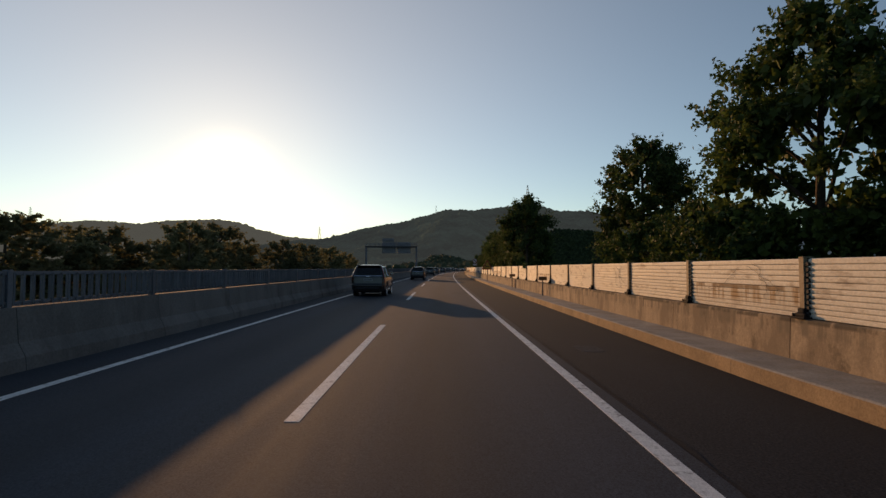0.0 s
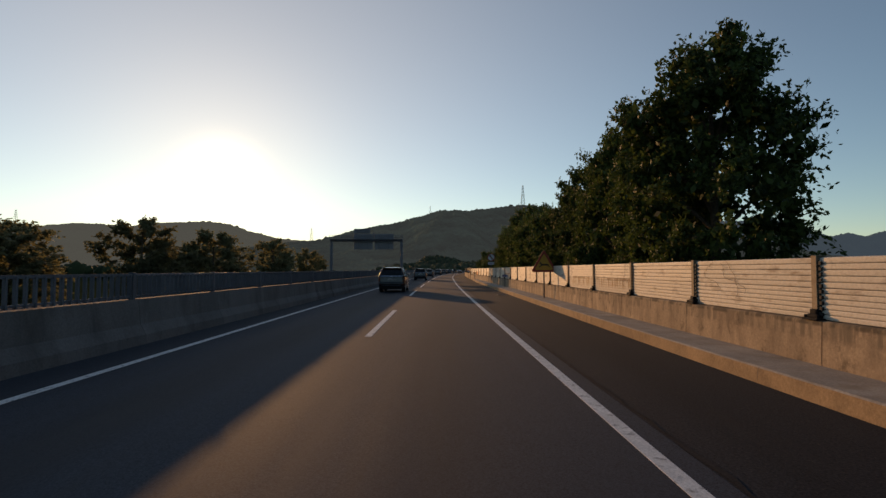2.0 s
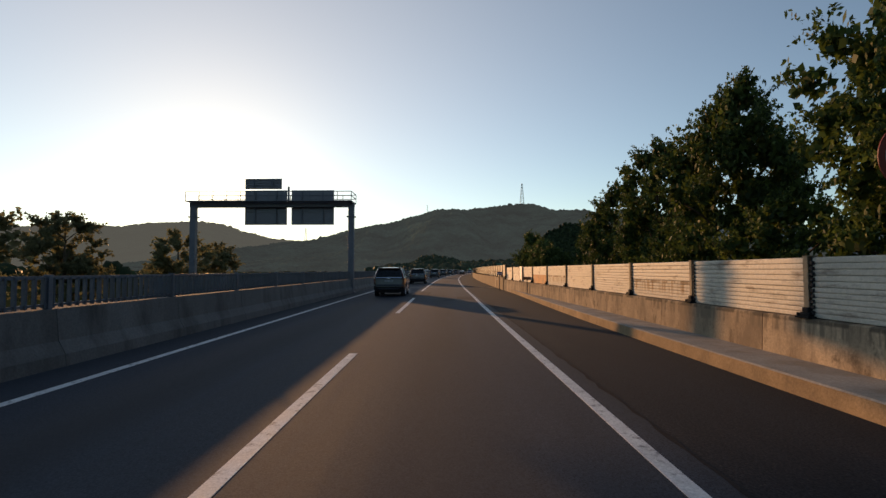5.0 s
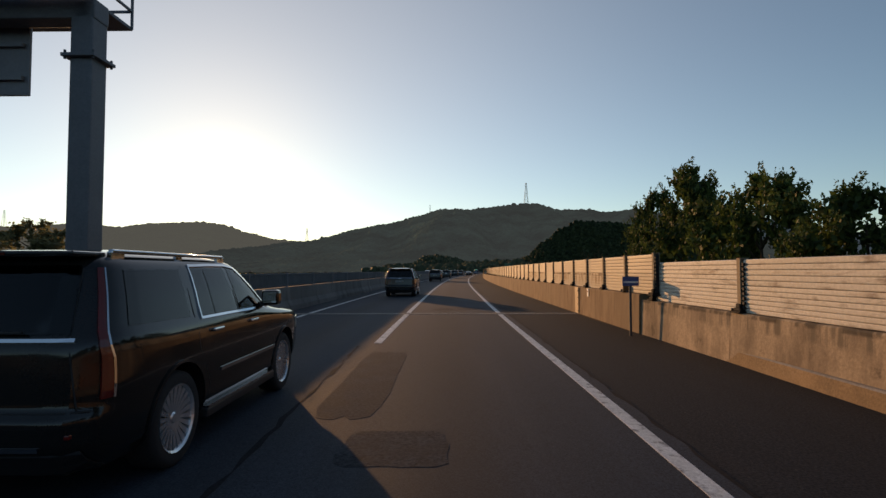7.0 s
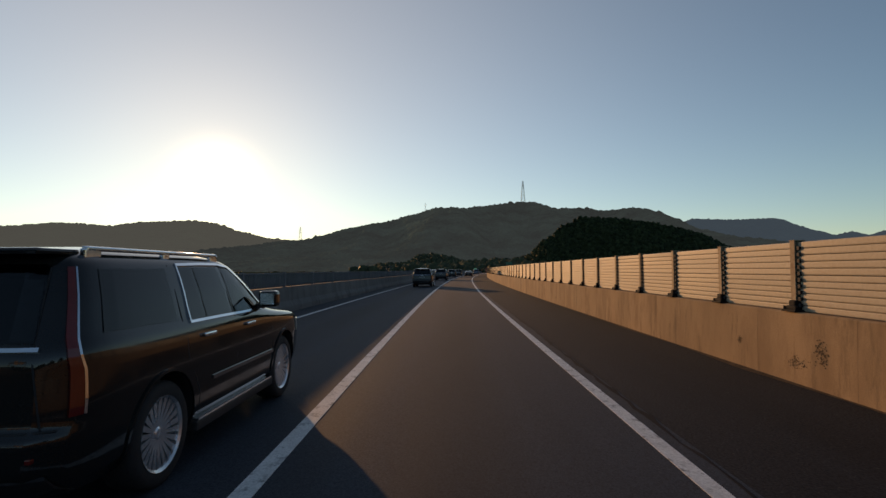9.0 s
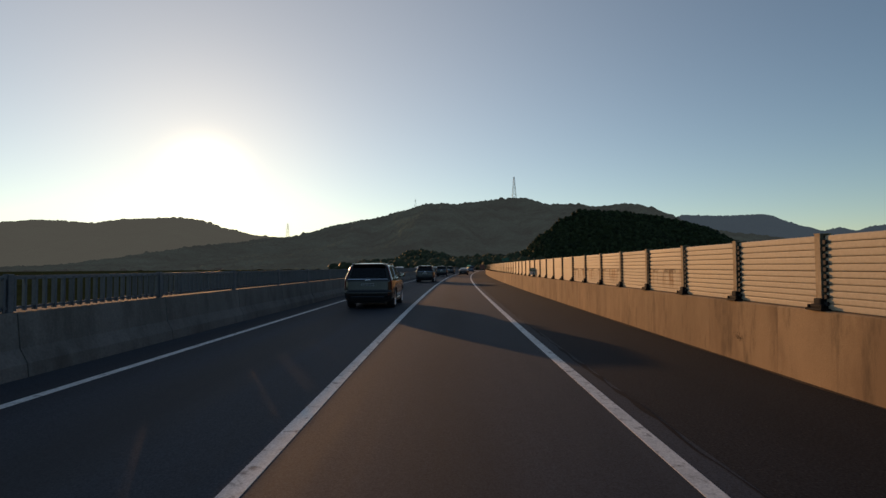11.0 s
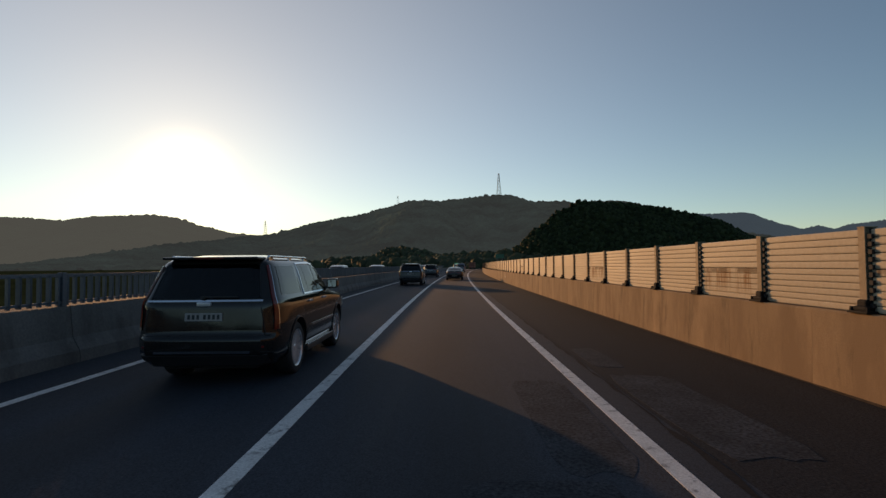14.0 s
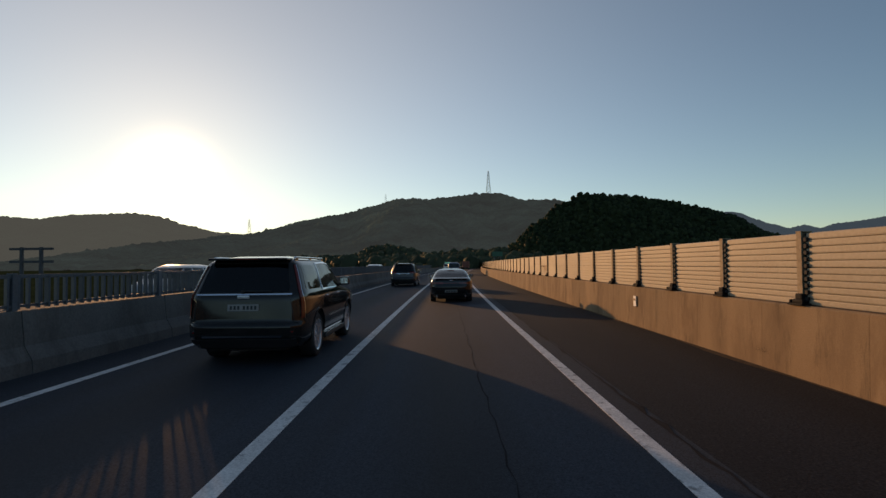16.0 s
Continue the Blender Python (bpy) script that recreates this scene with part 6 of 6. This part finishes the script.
part("tailgate_strip", skin(on_tail(shell), [(-0.8, 1.192), (0.8, 1.192), (0.8, 1.216), (-0.8, 1.216)], 14, 1, 0.02, 0.024), CHROME, suv, "chrome strip across the tailgate")
part("badge", blocks((-0.1, 0.1, -2.505, -2.46, 1.135, 1.195), bevel=0.015), ALLOY, suv)
part("bumper_strip", skin(on_tail(shell), [(-0.66, 0.5), (0.66, 0.5), (0.66, 0.525), (-0.66, 0.525)], 12, 1, 0.01, 0.014), CHROME, suv)
part("rear_wiper", blocks((-0.03, 0.46, -2.475, -2.455, 1.255, 1.272), (-0.05, 0.0, -2.49, -2.43, 1.235, 1.275), bevel=0.004), PLASTIC, suv)
part("rear_spoiler", blocks((-0.68, 0.68, -2.32, -1.95, 1.785, 1.825), bevel=0.018), CAR_BLACK, suv)
part("brake_lamp", blocks((-0.2, 0.2, -2.325, -2.315, 1.795, 1.812)), LAMP_RED, suv)
bm = bmesh.new(); rod(bm, (0, 2.48, 0.9), (0, 2.56, 0.9), 0.1, 0.1, 20); part("grille_badge", bm, CHROME, suv)
for k in range(5):
    part("grille_bar", skin(lambda x, z: Vector((x, shell.end_y(x, z, 1), z)), [(-0.5, 0.62 + k * 0.07), (0.5, 0.62 + k * 0.07), (0.5, 0.645 + k * 0.07), (-0.5, 0.645 + k * 0.07)], 6, 1, 0.012, 0.016), CHROME, suv)
# added copies of this one vehicle, at places it passes beside the median
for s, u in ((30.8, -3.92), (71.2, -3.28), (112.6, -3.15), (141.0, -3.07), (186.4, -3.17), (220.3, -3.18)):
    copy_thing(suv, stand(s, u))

# low black fastback saloon
saloon, shell = vehicle("saloon_car", stand(E_S + 24.2, 0.2), "black fastback saloon car driving ahead in the same lane", "car", dict(
    paint=CAR_BLACK, wheel=0.34, axles=(-1.42, 1.43), p=(5.5, 5.0), rim=0.7, spokes=10, tyre_w=0.23,
    rear=[(0.2, -2.2), (0.3, -2.36), (0.5, -2.42), (0.66, -2.42), (0.8, -2.38), (0.93, -2.36), (0.99, -2.3), (1.04, -1.95), (1.2, -1.5), (1.33, -1.0), (1.39, -0.6), (1.42, -0.2)],
    front=[(0.2, 2.2), (0.35, 2.4), (0.55, 2.43), (0.68, 2.36), (0.78, 2.05), (0.88, 1.5), (0.95, 1.12), (1.15, 0.72), (1.3, 0.4), (1.38, 0.2), (1.42, 0.0)],
    wide=[(0.2, 0.84), (0.35, 0.91), (0.6, 0.93), (0.85, 0.92), (0.96, 0.87), (1.1, 0.8), (1.25, 0.71), (1.35, 0.62), (1.39, 0.5), (1.42, 0.3)],
    cavity=(0.8, 1.35), cowl=0.8, rear_window=(0.68, 0.52, 1.05, 1.34), windscreen=(0.72, 0.55, 1.0, 1.32),
    side_windows=(([(-1.45, 1.0), (-0.45, 0.98), (-0.42, 1.28), (-1.1, 1.22)], GLASS_DARK), ([(-0.38, 0.98), (0.72, 0.98), (0.22, 1.27), (-0.36, 1.29)], GLASS)),
    side_chrome=(([(-1.5, 0.98), (-0.4, 0.965), (0.8, 0.96)], 0.014),), seams=([(-0.42, 1.3), (-0.42, 0.95), (-0.46, 0.3)], [(0.72, 0.95), (0.8, 0.6), (0.76, 0.3)]),
    handles=((-0.6, 0.84), (0.35, 0.83)), tail=((0.42, 1.03, 0.78, 0.85, 0.42, 1.05),), head=((0.6, 1.1, 0.58, 0.68),), mirror=(0.62, 0.98), bumper_top=0.55, valance=(0.22, 0.36), plate=0.42,
    seats=((0.0, 0.8), (-0.85, 0.78))))
part("lamp_bar", skin(on_tail(shell), [(-0.42, 0.8), (0.42, 0.8), (0.42, 0.83), (-0.42, 0.83)], 8, 1, 0.01, 0.014), LAMP_RED, saloon)
part("roof_fin", plate_from([(-0.62, 1.41), (-0.42, 1.42), (-0.58, 1.49)], -0.01, 0.01), PLASTIC, saloon).matrix_basis = Matrix.Rotation(radians(90), 4, "Z")
part("lip_spoiler", blocks((-0.7, 0.7, -2.36, -2.22, 0.985, 1.01), bevel=0.01), CAR_BLACK, saloon)
part("badge", blocks((-0.06, 0.06, -2.385, -2.36, 0.9, 0.95), bevel=0.01), CHROME, saloon)
part("high_brake_lamp", blocks((-0.15, 0.15, -1.02, -0.98, 1.335, 1.35)), LAMP_RED, saloon)
for side in (-1, 1):
    bm = bmesh.new(); rod(bm, (side * 0.6, -2.42, 0.28), (side * 0.6, -2.2, 0.28), 0.045, 0.045, 12); part("exhaust", bm, CHROME, saloon)

# charcoal people carrier
CARRIER = dict(
    paint=CAR_DARK, wheel=0.35, axles=(-1.5, 1.5), p=(8.0, 5.0), rim=0.68, spokes=10,
    rear=[(0.25, -2.4), (0.4, -2.54), (0.6, -2.55), (0.7, -2.5), (1.05, -2.45), (1.12, -2.4), (1.6, -2.15), (1.68, -2.05), (1.73, -1.6)],
    front=[(0.25, 2.3), (0.4, 2.5), (0.65, 2.52), (0.85, 2.38), (0.95, 2.1), (1.03, 1.7), (1.1, 1.55), (1.4, 1.05), (1.6, 0.65), (1.69, 0.3), (1.73, -0.1)],
    wide=[(0.25, 0.88), (0.4, 0.97), (0.8, 0.985), (1.0, 0.97), (1.1, 0.93), (1.4, 0.84), (1.6, 0.76), (1.69, 0.64), (1.73, 0.42)],
    cavity=(0.85, 1.65), cowl=1.35, rear_window=(0.78, 0.66, 1.1, 1.58), windscreen=(0.8, 0.66, 1.1, 1.58),
    side_windows=(([(-2.1, 1.12), (-1.15, 1.1), (-1.15, 1.55), (-1.95, 1.55)], GLASS_DARK), ([(-1.05, 1.1), (-0.02, 1.08), (-0.05, 1.58), (-1.05, 1.57)], GLASS_DARK), ([(0.06, 1.08), (1.05, 1.08), (0.55, 1.56), (0.04, 1.58)], GLASS)),
    side_chrome=(([(-2.1, 1.08), (0.0, 1.06), (1.1, 1.06)], 0.016),), seams=([(-1.1, 1.6), (-1.1, 0.35)], [(0.0, 1.6), (0.02, 0.35)], [(1.15, 1.0), (1.1, 0.4)]), handles=((-0.85, 0.98), (0.25, 0.98)),
    tail=((0.5, 1.04, 0.98, 1.1, 0.62, 1.05),), head=((0.6, 1.1, 0.72, 0.84),), mirror=(1.0, 1.08), bumper_top=0.66, valance=(0.27, 0.42), gate_seams=((0.83, 0.68, 1.58),), plate=0.86,
    seats=((0.2, 0.95), (-0.8, 0.95)))
mpv, shell = vehicle("people_carrier", stand(E_S + 40.5, -3.35), "charcoal people carrier in the lane beside the median", "car", CARRIER)
part("tailgate_strip", skin(on_tail(shell), [(-0.5, 0.965), (0.5, 0.965), (0.5, 0.985), (-0.5, 0.985)], 8, 1, 0.012, 0.014), CHROME, mpv)
part("rear_spoiler", blocks((-0.62, 0.62, -2.25, -1.95, 1.67, 1.705), bevel=0.015), CAR_DARK, mpv)
for side in (-1, 1):
    part("roof_rail", blocks((side * 0.62 - 0.018, side * 0.62 + 0.018, -1.8, 0.1, 1.74, 1.765), (side * 0.62 - 0.016, side * 0.62 + 0.016, -1.78, -1.65, 1.66, 1.75), (side * 0.62 - 0.016, side * 0.62 + 0.016, -0.05, 0.08, 1.66, 1.75), bevel=0.008), CHROME, mpv)

# white van with a lamp box on its roof
VAN = dict(
    paint=CAR_WHITE, wheel=0.35, axles=(-1.55, 1.6), p=(11.0, 6.0), rim=0.6, spokes=8,
    rear=[(0.28, -2.5), (0.4, -2.6), (0.6, -2.6), (0.66, -2.56), (1.1, -2.53), (1.8, -2.4), (1.9, -2.3), (1.95, -2.0)],
    front=[(0.28, 2.35), (0.4, 2.55), (0.7, 2.58), (0.9, 2.48), (1.05, 2.2), (1.13, 1.95), (1.5, 1.45), (1.8, 1.05), (1.9, 0.8), (1.95, 0.4)],
    wide=[(0.28, 0.88), (0.4, 0.96), (0.8, 0.975), (1.1, 0.965), (1.5, 0.9), (1.8, 0.82), (1.9, 0.72), (1.95, 0.5)],
    cavity=(0.95, 1.85), cowl=1.75, rear_window=(0.8, 0.72, 1.18, 1.75), windscreen=(0.82, 0.72, 1.18, 1.76),
    side_windows=(([(-2.25, 1.18), (-1.2, 1.18), (-1.2, 1.74), (-2.15, 1.74)], GLASS_DARK), ([(-1.1, 1.18), (0.2, 1.18), (0.18, 1.75), (-1.1, 1.75)], GLASS_DARK), ([(0.3, 1.16), (1.45, 1.16), (0.95, 1.74), (0.28, 1.75)], GLASS)),
    seams=([(-1.15, 1.8), (-1.15, 0.4)], [(0.25, 1.8), (0.25, 0.4)], [(1.4, 1.1), (1.35, 0.5)]), handles=((-0.95, 1.02), (0.45, 1.02)),
    tail=((0.93, 1.04, 0.85, 1.4, 0.93, 1.03),), head=((0.6, 1.1, 0.78, 0.95),), mirror=(1.4, 1.15), mirror_h=0.24, bumper_top=0.64, valance=(0.3, 0.42), gate_seams=((0.86, 0.68, 1.8),), plate=0.86,
    seats=((0.6, 1.0), (-0.6, 1.0)))
van, shell = vehicle("white_van", stand(E_S + 128.0, -3.3), "white high-roofed van with a green-lit roof box", "van", VAN)
part("roof_box", blocks((-0.62, 0.62, -2.2, -1.6, 1.93, 2.25), bevel=0.05), CAR_WHITE, van)
GREEN_LAMP, gn_, gl_, b_ = nodes_of("green lamp")
b_.inputs["Base Color"].default_value = (0.02, 0.3, 0.15, 1)
b_.inputs["Emission Color"].default_value, b_.inputs["Emission Strength"].default_value = (0.03, 0.9, 0.4, 1), 0.3
for x in (-0.3, 0.3):
    part("lamp_panel", blocks((x - 0.2, x + 0.2, -2.215, -2.2, 2.04, 2.17)), GREEN_LAMP, van)

# slate van, red truck far ahead
vehicle("delivery_van", stand(E_S + 84, -0.1), "slate blue van ahead in the same lane", "van", {**VAN, "paint": CAR_BLUE})
truck, shell = vehicle("small_truck", stand(E_S + 165, -0.2), "brick red box truck far ahead", "truck", dict(
    paint=CAR_RED, wheel=0.4, axles=(-1.9, 2.2), p=(12.0, 9.0), step=0.05, spokes=6, rim=0.6,
    rear=[(0.5, -3.1), (0.7, -3.15), (1.0, -3.15), (1.02, 1.5), (2.0, 1.6), (2.1, 1.75)], front=[(0.5, 3.1), (0.7, 3.2), (1.1, 3.18), (1.3, 3.1), (1.9, 2.85), (2.03, 2.7), (2.1, 2.4)],
    wide=[(0.5, 0.95), (0.7, 1.03), (1.3, 1.03), (1.9, 0.94), (2.04, 0.85), (2.1, 0.6)], cavity=(1.25, 1.98), cowl=2.9, rear_window=(0.6, 0.55, 1.45, 1.8), windscreen=(0.9, 0.82, 1.35, 1.85),
    side_windows=(([(1.9, 1.35), (2.85, 1.35), (2.65, 1.85), (1.95, 1.85)], GLASS),), tail=((0.75, 1.02, 0.72, 0.85, 0.75, 1.02),), head=((0.7, 1.05, 0.8, 0.95),),
    mirror=(2.8, 1.35), mirror_h=0.3, bumper_top=0.62, valance=(0.5, 0.58), plate=0.6))
part("cargo_box", blocks((-1.05, 1.05, -3.15, 1.4, 1.03, 2.7), bevel=0.04), CAR_RED, truck)


# cars of the opposite carriageway
def oncoming(s, u, paint, label):
    return vehicle("oncoming_car", stand(s, u, 0, 180), label, "car", {**CARRIER, "paint": paint, "step": 0.05})


oncoming(E_S + 24.5, -12.9, CAR_SILVER, "silver car on the opposite carriageway")
oncoming(E_S + 62, -9.4, CAR_WHITE, "white car on the opposite carriageway")
oncoming(E_S + 31, -9.6, CAR_SILVER, "silver estate car on the opposite carriageway")
oncoming(E_S + 92, -9.4, CAR_SILVER, "far silver car on the opposite carriageway")
